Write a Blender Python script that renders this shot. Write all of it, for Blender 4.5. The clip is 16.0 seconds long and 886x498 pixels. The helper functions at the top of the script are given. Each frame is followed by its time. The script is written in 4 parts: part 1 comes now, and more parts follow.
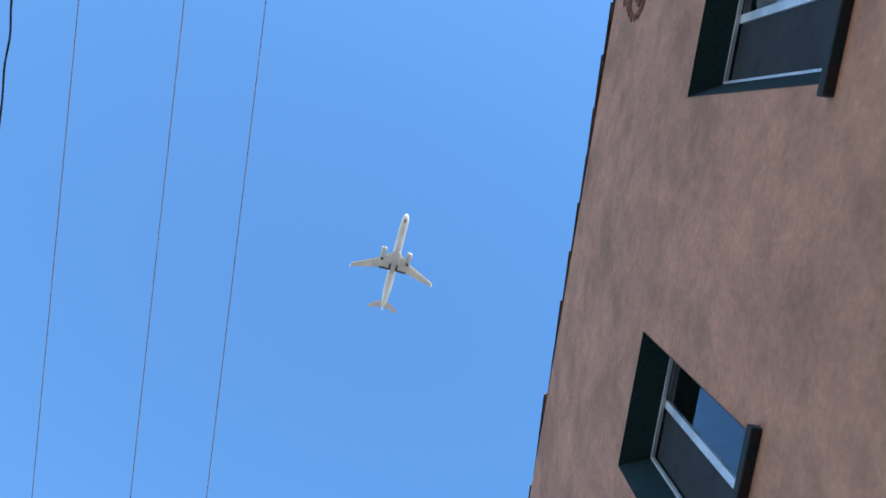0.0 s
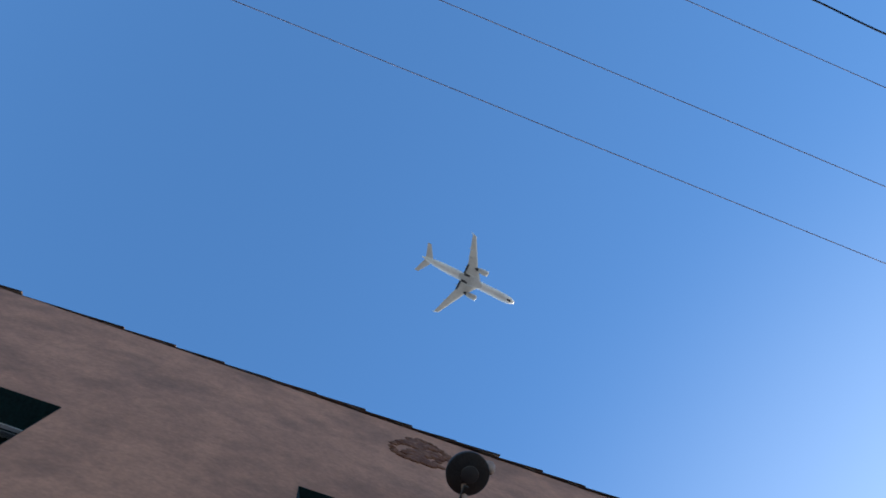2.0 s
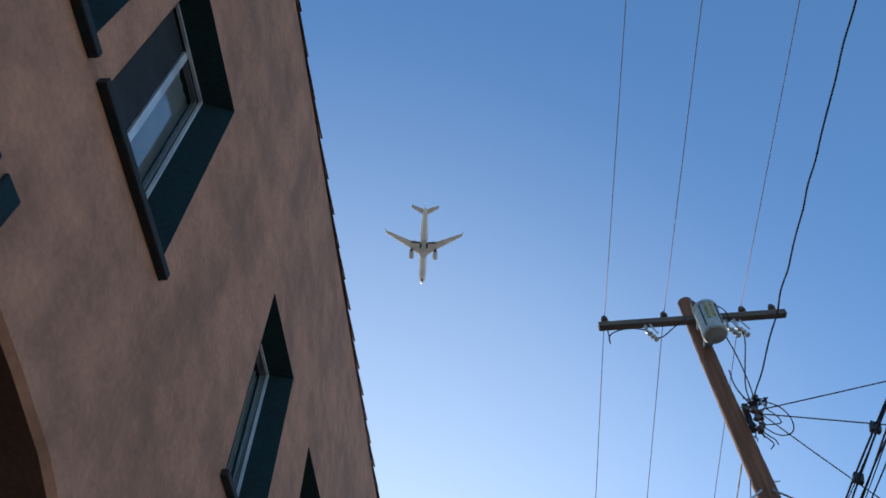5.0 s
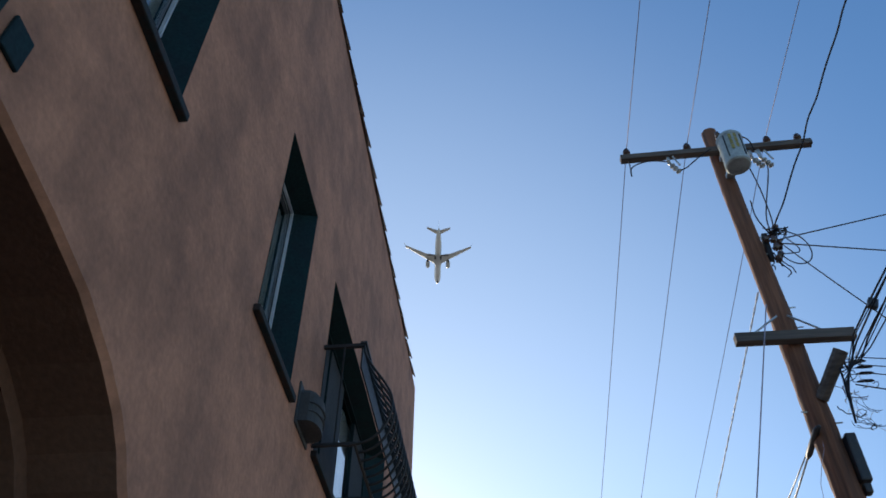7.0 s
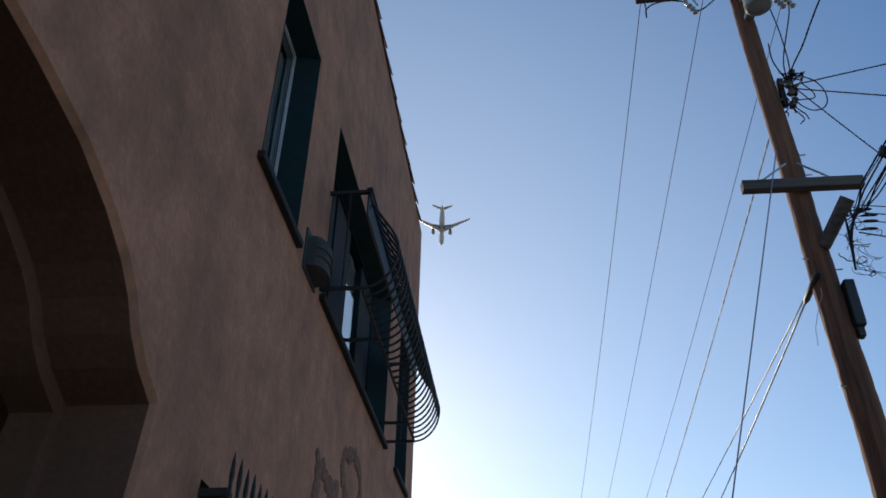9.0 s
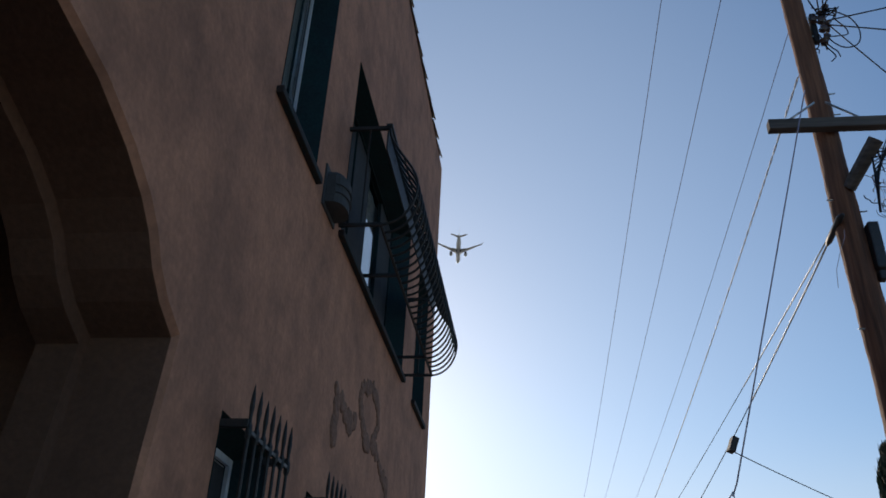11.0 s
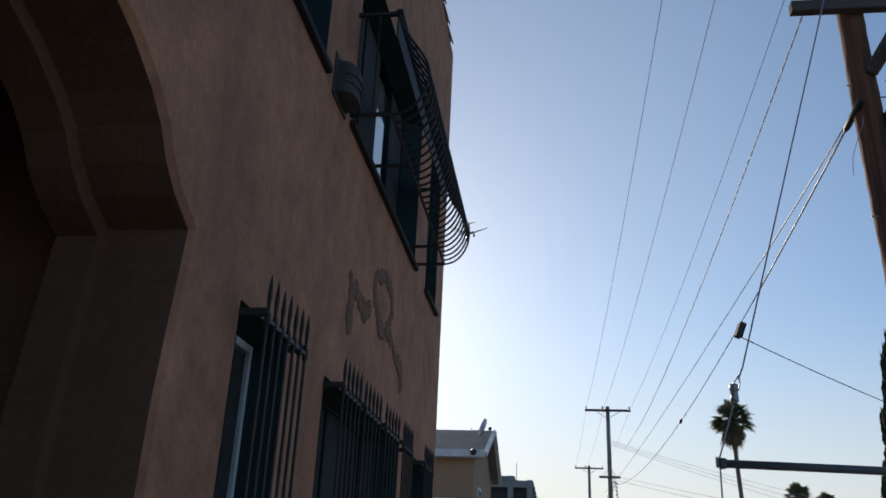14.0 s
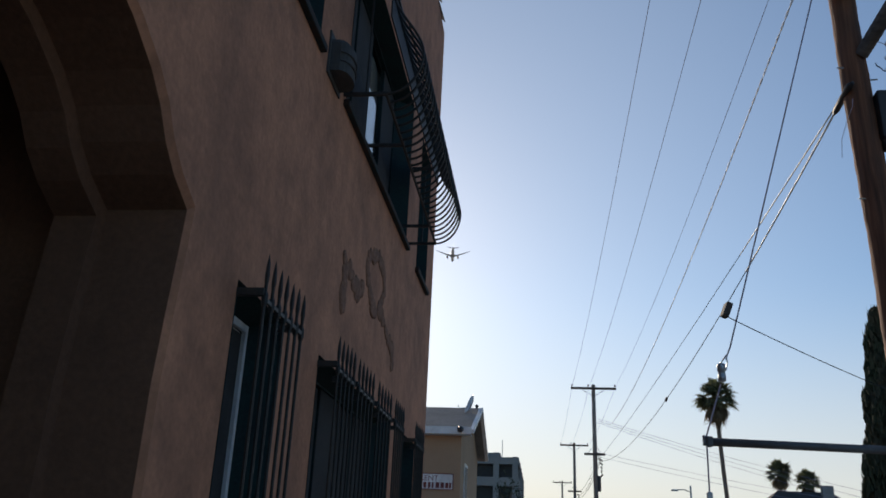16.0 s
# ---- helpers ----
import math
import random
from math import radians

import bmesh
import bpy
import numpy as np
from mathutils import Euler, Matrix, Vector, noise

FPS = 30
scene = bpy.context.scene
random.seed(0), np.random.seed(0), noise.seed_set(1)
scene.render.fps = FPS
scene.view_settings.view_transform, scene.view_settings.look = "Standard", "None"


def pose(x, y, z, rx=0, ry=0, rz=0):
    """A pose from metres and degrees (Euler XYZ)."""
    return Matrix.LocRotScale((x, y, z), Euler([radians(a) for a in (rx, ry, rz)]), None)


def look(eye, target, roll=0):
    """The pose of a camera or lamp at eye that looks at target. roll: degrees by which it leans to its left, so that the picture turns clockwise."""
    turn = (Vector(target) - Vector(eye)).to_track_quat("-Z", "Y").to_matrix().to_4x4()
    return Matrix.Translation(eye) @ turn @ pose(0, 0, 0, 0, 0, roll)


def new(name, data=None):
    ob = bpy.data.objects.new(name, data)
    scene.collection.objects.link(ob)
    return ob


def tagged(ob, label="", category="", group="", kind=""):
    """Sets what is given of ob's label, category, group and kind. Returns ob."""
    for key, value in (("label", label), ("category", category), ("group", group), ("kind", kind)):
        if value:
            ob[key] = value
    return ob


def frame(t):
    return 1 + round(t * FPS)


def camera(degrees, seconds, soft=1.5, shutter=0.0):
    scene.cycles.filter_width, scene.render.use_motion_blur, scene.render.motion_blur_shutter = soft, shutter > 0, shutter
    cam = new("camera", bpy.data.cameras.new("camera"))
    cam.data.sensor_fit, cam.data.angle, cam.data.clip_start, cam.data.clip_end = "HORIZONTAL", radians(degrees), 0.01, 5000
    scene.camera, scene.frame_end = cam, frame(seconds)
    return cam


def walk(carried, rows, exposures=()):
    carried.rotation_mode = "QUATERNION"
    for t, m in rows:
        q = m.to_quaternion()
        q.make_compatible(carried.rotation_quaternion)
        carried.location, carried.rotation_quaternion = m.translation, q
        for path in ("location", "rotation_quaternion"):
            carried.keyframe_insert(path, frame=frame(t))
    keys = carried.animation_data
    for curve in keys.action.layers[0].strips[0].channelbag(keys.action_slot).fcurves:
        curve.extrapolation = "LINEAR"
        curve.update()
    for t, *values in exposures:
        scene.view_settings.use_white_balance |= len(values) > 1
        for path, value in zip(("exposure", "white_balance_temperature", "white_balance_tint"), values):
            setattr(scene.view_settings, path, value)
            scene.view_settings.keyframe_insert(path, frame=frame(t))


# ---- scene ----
cam = camera(56.08, 16.0, soft=1.7)
PATH = [
    (0, pose(1.305, -0.091, 1.621, 171.38, 1.12, 171.57)),
    (0.5, pose(1.350, -0.087, 1.639, 177.22, -2.18, 151.14)),
    (1, pose(1.364, -0.050, 1.636, -179.12, -2.92, 130.28)),
    (1.5, pose(1.364, -0.009, 1.630, -178.33, 0.85, 103.38)),
    (2, pose(1.339, 0.039, 1.614, 178.65, 6.15, 69.56)),
    (2.5, pose(1.312, 0.055, 1.604, 170.44, 7.62, 35.86)),
    (3, pose(1.324, 0.069, 1.600, 162.19, 3.77, 14.66)),
    (3.5, pose(1.335, 0.070, 1.597, 154.95, 2.00, 5.31)),
    (4, pose(1.314, 0.060, 1.585, 151.23, 0.77, 3.16)),
    (6.5, pose(1.314, 0.059, 1.549, 137.77, -0.12, 4.86)),
    (7, pose(1.313, 0.051, 1.556, 134.70, -0.43, 5.37)),
    (7.5, pose(1.315, 0.043, 1.565, 131.89, -0.62, 5.51)),
    (8, pose(1.314, 0.045, 1.574, 129.13, -0.94, 5.65)),
    (8.5, pose(1.317, 0.051, 1.577, 126.38, -1.07, 5.59)),
    (9, pose(1.321, 0.057, 1.583, 124.01, -0.97, 5.57)),
    (11.5, pose(1.337, 0.043, 1.596, 118.19, -2.49, 6.45)),
    (12, pose(1.342, 0.041, 1.595, 116.53, -2.43, 6.36)),
    (12.5, pose(1.336, 0.035, 1.592, 115.46, -3.00, 6.37)),
    (13, pose(1.335, 0.031, 1.597, 114.35, -2.79, 6.45)),
    (13.5, pose(1.333, 0.031, 1.597, 113.14, -2.32, 6.70)),
    (14, pose(1.327, 0.030, 1.597, 111.84, -2.44, 7.19)),
    (14.5, pose(1.325, 0.027, 1.593, 111.11, -2.23, 7.33)),
    (15, pose(1.314, 0.018, 1.590, 110.56, -2.45, 7.14)),
    (15.5, pose(1.297, 0.004, 1.599, 110.97, -2.71, 7.27)),
    (16, pose(1.288, 0.000, 1.600, 110.37, -2.42, 6.24)),
]
EXPOSURES = [(0.0, 1.68, 6300, 10), (0.5, 1.64, 6400, 12), (1.0, 1.28, 6150, 10), (1.5, 1.12, 6100, 10), (2.0, 1.04, 6120, 10), (2.5, 1.14, 6450, 10), (3.0, 1.2, 6550, 10), (3.5, 1.12, 6500, 10), (4.0, 0.92, 6500, 10),
             (6.5, 0.57, 6500, 10), (7.0, 0.5, 6500, 10), (7.5, 0.46, 6500, 10), (8.5, 0.2, 6550, 11), (9.0, 0.08, 6600, 11.5), (12.5, -0.18, 6650, 12), (16.0, -0.25, 6750, 12.5)]
walk(cam, PATH, EXPOSURES)

# ---- light ----
SUN_LEFT, SUN_UP = 15.0, 20.0  # degrees: azimuth left of the street's line, elevation
world = bpy.data.worlds.new("world")
scene.world = world
world.use_nodes = True
wn = world.node_tree
sky = wn.nodes.new("ShaderNodeTexSky")
sky.sky_type, sky.sun_disc = "NISHITA", False
sky.sun_elevation, sky.sun_rotation = radians(SUN_UP), radians(-SUN_LEFT)
sky.air_density, sky.dust_density, sky.ozone_density = 1.0, 0.25, 2.4
background = wn.nodes["Background"]
background.inputs["Strength"].default_value = 0.12
rich = wn.nodes.new("ShaderNodeHueSaturation")
rich.inputs["Saturation"].default_value = 1.14
rich.inputs["Hue"].default_value = 0.5
wn.links.new(sky.outputs["Color"], rich.inputs["Color"])
haze = wn.nodes.new("ShaderNodeMix")  # haze that brightens smoothly towards the sun
haze.data_type, haze.blend_type = "RGBA", "ADD"
haze.inputs["Factor"].default_value = 1.0
way, facing, swell, veil = wn.nodes.new("ShaderNodeTexCoord"), wn.nodes.new("ShaderNodeVectorMath"), wn.nodes.new("ShaderNodeMapRange"), wn.nodes.new("ShaderNodeMix")
facing.operation = "DOT_PRODUCT"
facing.inputs[1].default_value = (-math.sin(radians(SUN_LEFT)) * math.cos(radians(SUN_UP)), math.cos(radians(SUN_LEFT)) * math.cos(radians(SUN_UP)), math.sin(radians(SUN_UP)))
swell.interpolation_type = "SMOOTHSTEP"
swell.inputs["From Min"].default_value, swell.inputs["From Max"].default_value = 0.5, 1.0
veil.data_type = "RGBA"
veil.inputs["A"].default_value = (0.05, 0.20, 0.52, 1)
veil.inputs["B"].default_value = (1.55, 1.65, 1.55, 1)
wn.links.new(way.outputs["Generated"], facing.inputs[0])
wn.links.new(facing.outputs["Value"], swell.inputs["Value"])
steep = wn.nodes.new("ShaderNodeMath")
steep.operation = "POWER"
steep.inputs[1].default_value = 2.0
wn.links.new(swell.outputs["Result"], steep.inputs[0])
wn.links.new(steep.outputs["Value"], veil.inputs["Factor"])
wn.links.new(veil.outputs["Result"], haze.inputs["B"])
wn.links.new(rich.outputs["Color"], haze.inputs["A"])
# dull smog low over the horizon on the sun's side
split, low, side, both, smog = (wn.nodes.new("ShaderNode" + k) for k in ("SeparateXYZ", "MapRange", "MapRange", "Math", "Mix"))
low.interpolation_type = side.interpolation_type = "SMOOTHSTEP"
low.inputs["From Min"].default_value, low.inputs["From Max"].default_value = 0.0, 0.32
low.inputs["To Min"].default_value, low.inputs["To Max"].default_value = 0.8, 0.0
side.inputs["From Min"].default_value, side.inputs["From Max"].default_value = 0.1, 0.8
both.operation, smog.data_type = "MULTIPLY", "RGBA"
smog.inputs["B"].default_value = (6.9, 6.7, 6.4, 1)
wn.links.new(way.outputs["Generated"], split.inputs["Vector"])
wn.links.new(split.outputs["Z"], low.inputs["Value"])
wn.links.new(facing.outputs["Value"], side.inputs["Value"])
wn.links.new(low.outputs["Result"], both.inputs[0])
wn.links.new(side.outputs["Result"], both.inputs[1])
wn.links.new(both.outputs["Value"], smog.inputs["Factor"])
wn.links.new(haze.outputs["Result"], smog.inputs["A"])
wn.links.new(smog.outputs["Result"], background.inputs["Color"])
sun = new("sun", bpy.data.lights.new("sun", "SUN"))
sun.data.energy, sun.data.angle, sun.data.color = 3.2, radians(0.5), (1.0, 0.86, 0.68)
sun_from = Vector((-math.sin(radians(SUN_LEFT)) * math.cos(radians(SUN_UP)), math.cos(radians(SUN_LEFT)) * math.cos(radians(SUN_UP)), math.sin(radians(SUN_UP))))
sun.matrix_world = look(sun_from * 60, (0, 0, 0))


# ---- materials ----
def material(name, colour, rough=0.7, metal=0.0, grain=40.0, stain=1.5, vary=0.25, bump=0.15, depth=0.004, second=None, stretch=(1, 1, 1), patchy=(0.42, 0.68), island=0.0, streak=None, mottle=0.0):
    """A surface with a fine grain, large stains in a second colour and a small relief."""
    m = bpy.data.materials.new(name)
    m.use_nodes = True
    n, l = m.node_tree.nodes, m.node_tree.links
    bsdf = n["Principled BSDF"]
    coord, place = n.new("ShaderNodeTexCoord"), n.new("ShaderNodeMapping")
    place.inputs["Scale"].default_value = stretch
    l.new(coord.outputs["Object"], place.inputs["Vector"])
    fine, large = n.new("ShaderNodeTexNoise"), n.new("ShaderNodeTexNoise")
    fine.inputs["Scale"].default_value, fine.inputs["Detail"].default_value = grain, 6
    large.inputs["Scale"].default_value, large.inputs["Detail"].default_value = stain, 10
    large.inputs["Roughness"].default_value = 0.66
    for tex in (fine, large):
        l.new(place.outputs["Vector"], tex.inputs["Vector"])
    ramp = n.new("ShaderNodeMapRange")
    ramp.inputs["From Min"].default_value, ramp.inputs["From Max"].default_value = patchy
    l.new(large.outputs["Fac"], ramp.inputs["Value"])
    mix = n.new("ShaderNodeMix")
    mix.data_type = "RGBA"
    mix.inputs["A"].default_value = (*colour, 1)
    mix.inputs["B"].default_value = (*(second or [c * 0.7 for c in colour]), 1)
    l.new(ramp.outputs["Result"], mix.inputs["Factor"])
    value = n.new("ShaderNodeMapRange")
    value.inputs["From Min"].default_value, value.inputs["From Max"].default_value = 0.25, 0.75
    value.inputs["To Min"].default_value, value.inputs["To Max"].default_value = 1 - vary, 1 + vary
    l.new(fine.outputs["Fac"], value.inputs["Value"])
    hsv = n.new("ShaderNodeHueSaturation")
    l.new(mix.outputs["Result"], hsv.inputs["Color"])
    if streak:
        run, tall, keep, over = n.new("ShaderNodeTexNoise"), n.new("ShaderNodeMapping"), n.new("ShaderNodeMapRange"), n.new("ShaderNodeMix")
        tall.inputs["Scale"].default_value = (1.0, 1.0, 0.22)
        run.inputs["Scale"].default_value, run.inputs["Detail"].default_value = 2.6, 7
        keep.inputs["From Min"].default_value, keep.inputs["From Max"].default_value = 0.50, 0.74
        keep.inputs["To Max"].default_value = 0.42
        over.data_type = "RGBA"
        over.inputs["B"].default_value = (*streak, 1)
        l.new(coord.outputs["Object"], tall.inputs["Vector"])
        l.new(tall.outputs["Vector"], run.inputs["Vector"])
        l.new(run.outputs["Fac"], keep.inputs["Value"])
        l.new(keep.outputs["Result"], over.inputs["Factor"])
        l.new(mix.outputs["Result"], over.inputs["A"])
        l.new(over.outputs["Result"], hsv.inputs["Color"])
    l.new(value.outputs["Result"], hsv.inputs["Value"])
    l.new(hsv.outputs["Color"], bsdf.inputs["Base Color"])
    if island:
        info, spread, times = n.new("ShaderNodeObjectInfo"), n.new("ShaderNodeMapRange"), n.new("ShaderNodeMath")
        spread.inputs["To Min"].default_value, spread.inputs["To Max"].default_value = 1 - island, 1 + island
        times.operation = "MULTIPLY"
        l.new(info.outputs["Random"], spread.inputs["Value"])
        l.new(value.outputs["Result"], times.inputs[0])
        l.new(spread.outputs["Result"], times.inputs[1])
        l.new(times.outputs["Value"], hsv.inputs["Value"])
    if mottle:  # cloudy blotches a hand wide
        cloud, fade, over = n.new("ShaderNodeTexNoise"), n.new("ShaderNodeMapRange"), n.new("ShaderNodeMath")
        cloud.inputs["Scale"].default_value, cloud.inputs["Detail"].default_value, cloud.inputs["Roughness"].default_value = 4.5, 9, 0.72
        fade.inputs["From Min"].default_value, fade.inputs["From Max"].default_value = 0.34, 0.64
        fade.inputs["To Min"].default_value, fade.inputs["To Max"].default_value = 1 - mottle, 1 + 0.4 * mottle
        over.operation = "MULTIPLY"
        l.new(coord.outputs["Object"], cloud.inputs["Vector"])
        l.new(cloud.outputs["Fac"], fade.inputs["Value"])
        l.new(value.outputs["Result"], over.inputs[0])
        l.new(fade.outputs["Result"], over.inputs[1])
        l.new(over.outputs["Value"], hsv.inputs["Value"])
    bsdf.inputs["Roughness"].default_value, bsdf.inputs["Metallic"].default_value = rough, metal
    if bump:
        relief = n.new("ShaderNodeBump")
        relief.inputs["Strength"].default_value, relief.inputs["Distance"].default_value = bump, depth
        l.new(fine.outputs["Fac"], relief.inputs["Height"])
        l.new(relief.outputs["Normal"], bsdf.inputs["Normal"])
    return m


def glass(name, tint=(0.9, 0.95, 0.95), rough=0.01):
    m = bpy.data.materials.new(name)
    m.use_nodes = True
    bsdf = m.node_tree.nodes["Principled BSDF"]
    bsdf.inputs["Base Color"].default_value = (*tint, 1)
    bsdf.inputs["Transmission Weight"].default_value = 1.0
    bsdf.inputs["Roughness"].default_value, bsdf.inputs["IOR"].default_value = rough, 1.5
    return m


STUCCO = material("stucco", (0.54, 0.240, 0.136), 0.92, grain=32, stain=1.5, vary=0.13, bump=0.16, depth=0.010, second=(0.35, 0.157, 0.091), patchy=(0.42, 0.64), streak=(0.24, 0.113, 0.068), mottle=0.22)
STUCCO_SCAR = material("stucco_scar", (0.15, 0.05, 0.022), 0.95, grain=30, stain=9, vary=0.35, bump=0.8, depth=0.02, second=(0.27, 0.115, 0.06))
STUCCO_RELIEF = material("stucco_relief", (0.25, 0.12, 0.073), 0.95, grain=40, stain=8, vary=0.3, bump=0.7, depth=0.015, second=(0.17, 0.085, 0.055))
# brown plaster, darkened to put the porch's shade into the colour
PORCH_SHADED = material("porch_plaster_shaded", (0.19, 0.09, 0.052), 0.92, grain=40, stain=1.2, vary=0.15, bump=0.3, depth=0.008, second=(0.14, 0.068, 0.04))
TEAL = material("teal_paint", (0.009, 0.030, 0.032), 0.8, grain=60, stain=5, vary=0.3, bump=0.12, depth=0.003, second=(0.012, 0.022, 0.025))
TEAL.node_tree.nodes["Principled BSDF"].inputs["Specular IOR Level"].default_value = 0.2
SILL = material("sill_paint", (0.009, 0.022, 0.024), 0.9, grain=50, stain=6, vary=0.3, bump=0.3, depth=0.004, second=(0.045, 0.019, 0.013))
ALU = material("window_aluminium", (0.74, 0.75, 0.77), 0.4, 0.2, grain=30, stain=4, vary=0.08, bump=0.05)
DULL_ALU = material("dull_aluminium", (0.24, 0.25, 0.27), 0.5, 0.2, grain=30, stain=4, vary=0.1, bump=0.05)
PANE = glass("window_glass")
SCREEN = material("insect_screen", (0.055, 0.056, 0.058), 0.8, grain=400, stain=3, vary=0.3, bump=0.2)
SCREEN.node_tree.nodes["Principled BSDF"].inputs["Specular IOR Level"].default_value = 0.1
CURTAIN = material("curtain_cloth", (0.86, 0.86, 0.88), 0.9, grain=60, stain=4, vary=0.06, bump=0.2, second=(0.6, 0.62, 0.66))
ROOM = material("room_paint", (0.22, 0.2, 0.18), 0.9, grain=20, stain=1, vary=0.1)
IRON = material("wrought_iron", (0.012, 0.014, 0.0135), 0.55, 0.0, grain=90, stain=9, vary=0.4, bump=0.2, second=(0.03, 0.022, 0.018))
TILE = material("clay_tile", (0.12, 0.075, 0.055), 0.9, grain=30, stain=4, vary=0.3, bump=0.4, depth=0.006, second=(0.06, 0.05, 0.045), island=0.3)
LAMP_METAL = material("lamp_enamel", (0.03, 0.032, 0.036), 0.5, 0.2, grain=70, stain=8, vary=0.3, bump=0.2, second=(0.05, 0.04, 0.035))
PALE_METAL = material("pale_paint_metal", (0.42, 0.27, 0.19), 0.8, 0.0, grain=60, stain=12, vary=0.2, bump=0.2, second=(0.24, 0.12, 0.08))
AC_METAL = material("air_conditioner_steel", (0.062, 0.062, 0.062), 0.75, 0.1, grain=40, stain=4, vary=0.15, bump=0.1, second=(0.042, 0.04, 0.038))
WOOD = material("creosoted_wood", (0.215, 0.086, 0.043), 0.85, grain=30, stain=3.0, vary=0.45, bump=0.9, depth=0.015, second=(0.065, 0.036, 0.026), stretch=(1, 1, 0.06))
ARM_WOOD = material("crossarm_wood", (0.13, 0.10, 0.082), 0.88, grain=26, stain=3, vary=0.4, bump=0.6, depth=0.01, second=(0.085, 0.068, 0.058), stretch=(0.08, 1, 1))
# pale wood of the far poles, lightened to put distance haze into the colour
FAR_WOOD = material("pale_hazed_wood", (0.28, 0.22, 0.18), 0.9, grain=20, stain=2, vary=0.3, bump=0.5, depth=0.01, second=(0.14, 0.115, 0.10), stretch=(1, 1, 0.08))
GALVANISED = material("galvanised_steel", (0.42, 0.45, 0.47), 0.45, 0.6, grain=30, stain=5, vary=0.15, bump=0.1, second=(0.32, 0.34, 0.36))
TANK = material("transformer_enamel", (0.42, 0.46, 0.45), 0.5, 0.1, grain=40, stain=3.5, vary=0.12, bump=0.1, second=(0.16, 0.19, 0.2))
STRUT = material("painted_pipe", (0.11, 0.12, 0.13), 0.65, 0.1, grain=30, stain=4, vary=0.15, bump=0.1, second=(0.08, 0.085, 0.09))
YELLOW = material("yellow_marking", (0.36, 0.28, 0.07), 0.6, grain=40, stain=8, vary=0.15, bump=0.05)
PORCELAIN = material("porcelain", (0.09, 0.05, 0.04), 0.25, grain=20, stain=5, vary=0.15, bump=0.0)
PALE_PORCELAIN = material("pale_porcelain", (0.5, 0.5, 0.48), 0.4, grain=20, stain=9, vary=0.15, bump=0.0, second=(0.25, 0.22, 0.2))
CABLE = material("black_cable", (0.018, 0.02, 0.028), 0.9, grain=60, stain=3, vary=0.2, bump=0.1)
CONDUCTOR = material("weathered_conductor", (0.36, 0.34, 0.44), 0.95, 0.0, grain=60, stain=2, vary=0.2, bump=0.0)
BRIGHT_CABLE = material("bright_stranded_wire", (0.66, 0.64, 0.60), 0.5, 0.7, grain=60, stain=2, vary=0.2, bump=0.2)
ASPHALT = material("asphalt", (0.045, 0.045, 0.045), 0.9, grain=60, stain=0.3, vary=0.3, bump=0.5, depth=0.01, second=(0.04, 0.04, 0.042))
CONCRETE = material("pavement_concrete", (0.23, 0.215, 0.195), 0.9, grain=45, stain=0.8, vary=0.15, bump=0.3, depth=0.005, second=(0.17, 0.16, 0.148))
EARTH = material("dry_ground", (0.26, 0.24, 0.21), 0.95, grain=2, stain=0.02, vary=0.25, bump=0.3, depth=0.05, second=(0.17, 0.16, 0.14))
HOUSE_STUCCO = material("ochre_stucco", (0.40, 0.265, 0.165), 0.9, grain=30, stain=0.7, vary=0.12, bump=0.3, second=(0.35, 0.235, 0.145))
WHITE_PAINT = material("white_paint", (0.78, 0.78, 0.76), 0.6, grain=30, stain=2, vary=0.06, bump=0.1)
SHINGLE = material("grey_shingle", (0.21, 0.20, 0.185), 0.92, grain=14, stain=1, vary=0.3, bump=0.4, depth=0.01, second=(0.16, 0.155, 0.145), island=0.18)
RED_PAINT = material("red_paint", (0.17, 0.035, 0.03), 0.6, grain=30, stain=2, vary=0.06, bump=0.05)
GREY_CONCRETE = material("grey_panel_concrete", (0.27, 0.27, 0.26), 0.85, grain=8, stain=0.3, vary=0.08, bump=0.2, second=(0.22, 0.22, 0.215))
DARK_BAY = material("dark_glazing", (0.022, 0.027, 0.03), 0.6, grain=3, stain=0.4, vary=0.2, bump=0.0)
PALM_TRUNK = material("palm_bark", (0.20, 0.15, 0.11), 0.95, grain=20, stain=2, vary=0.4, bump=0.8, depth=0.03, second=(0.13, 0.10, 0.08), stretch=(1, 1, 4))
FROND = material("palm_leaf", (0.19, 0.21, 0.11), 0.55, grain=8, stain=1.5, vary=0.35, bump=0.1, second=(0.16, 0.15, 0.08))
DEAD_FROND = material("dry_palm_leaf", (0.27, 0.20, 0.12), 0.9, grain=8, stain=2, vary=0.35, bump=0.1, second=(0.14, 0.10, 0.06))
for leaf in (FROND, DEAD_FROND):  # thin leaves let light through
    nodes, links = leaf.node_tree.nodes, leaf.node_tree.links
    thin, both = nodes.new("ShaderNodeBsdfTranslucent"), nodes.new("ShaderNodeMixShader")
    both.inputs["Fac"].default_value = 0.5
    bsdf = nodes["Principled BSDF"]
    links.new(bsdf.inputs["Base Color"].links[0].from_socket, thin.inputs["Color"])
    links.new(bsdf.outputs["BSDF"], both.inputs[1])
    links.new(thin.outputs["BSDF"], both.inputs[2])
    links.new(both.outputs["Shader"], nodes["Material Output"].inputs["Surface"])
NEEDLES = material("cypress_needles", (0.035, 0.05, 0.022), 0.8, grain=6, stain=1.2, vary=0.45, bump=0.2, second=(0.055, 0.05, 0.028))
DARK_ROOF = material("dark_roofing", (0.06, 0.055, 0.055), 0.9, grain=5, stain=0.5, vary=0.2, bump=0.2)
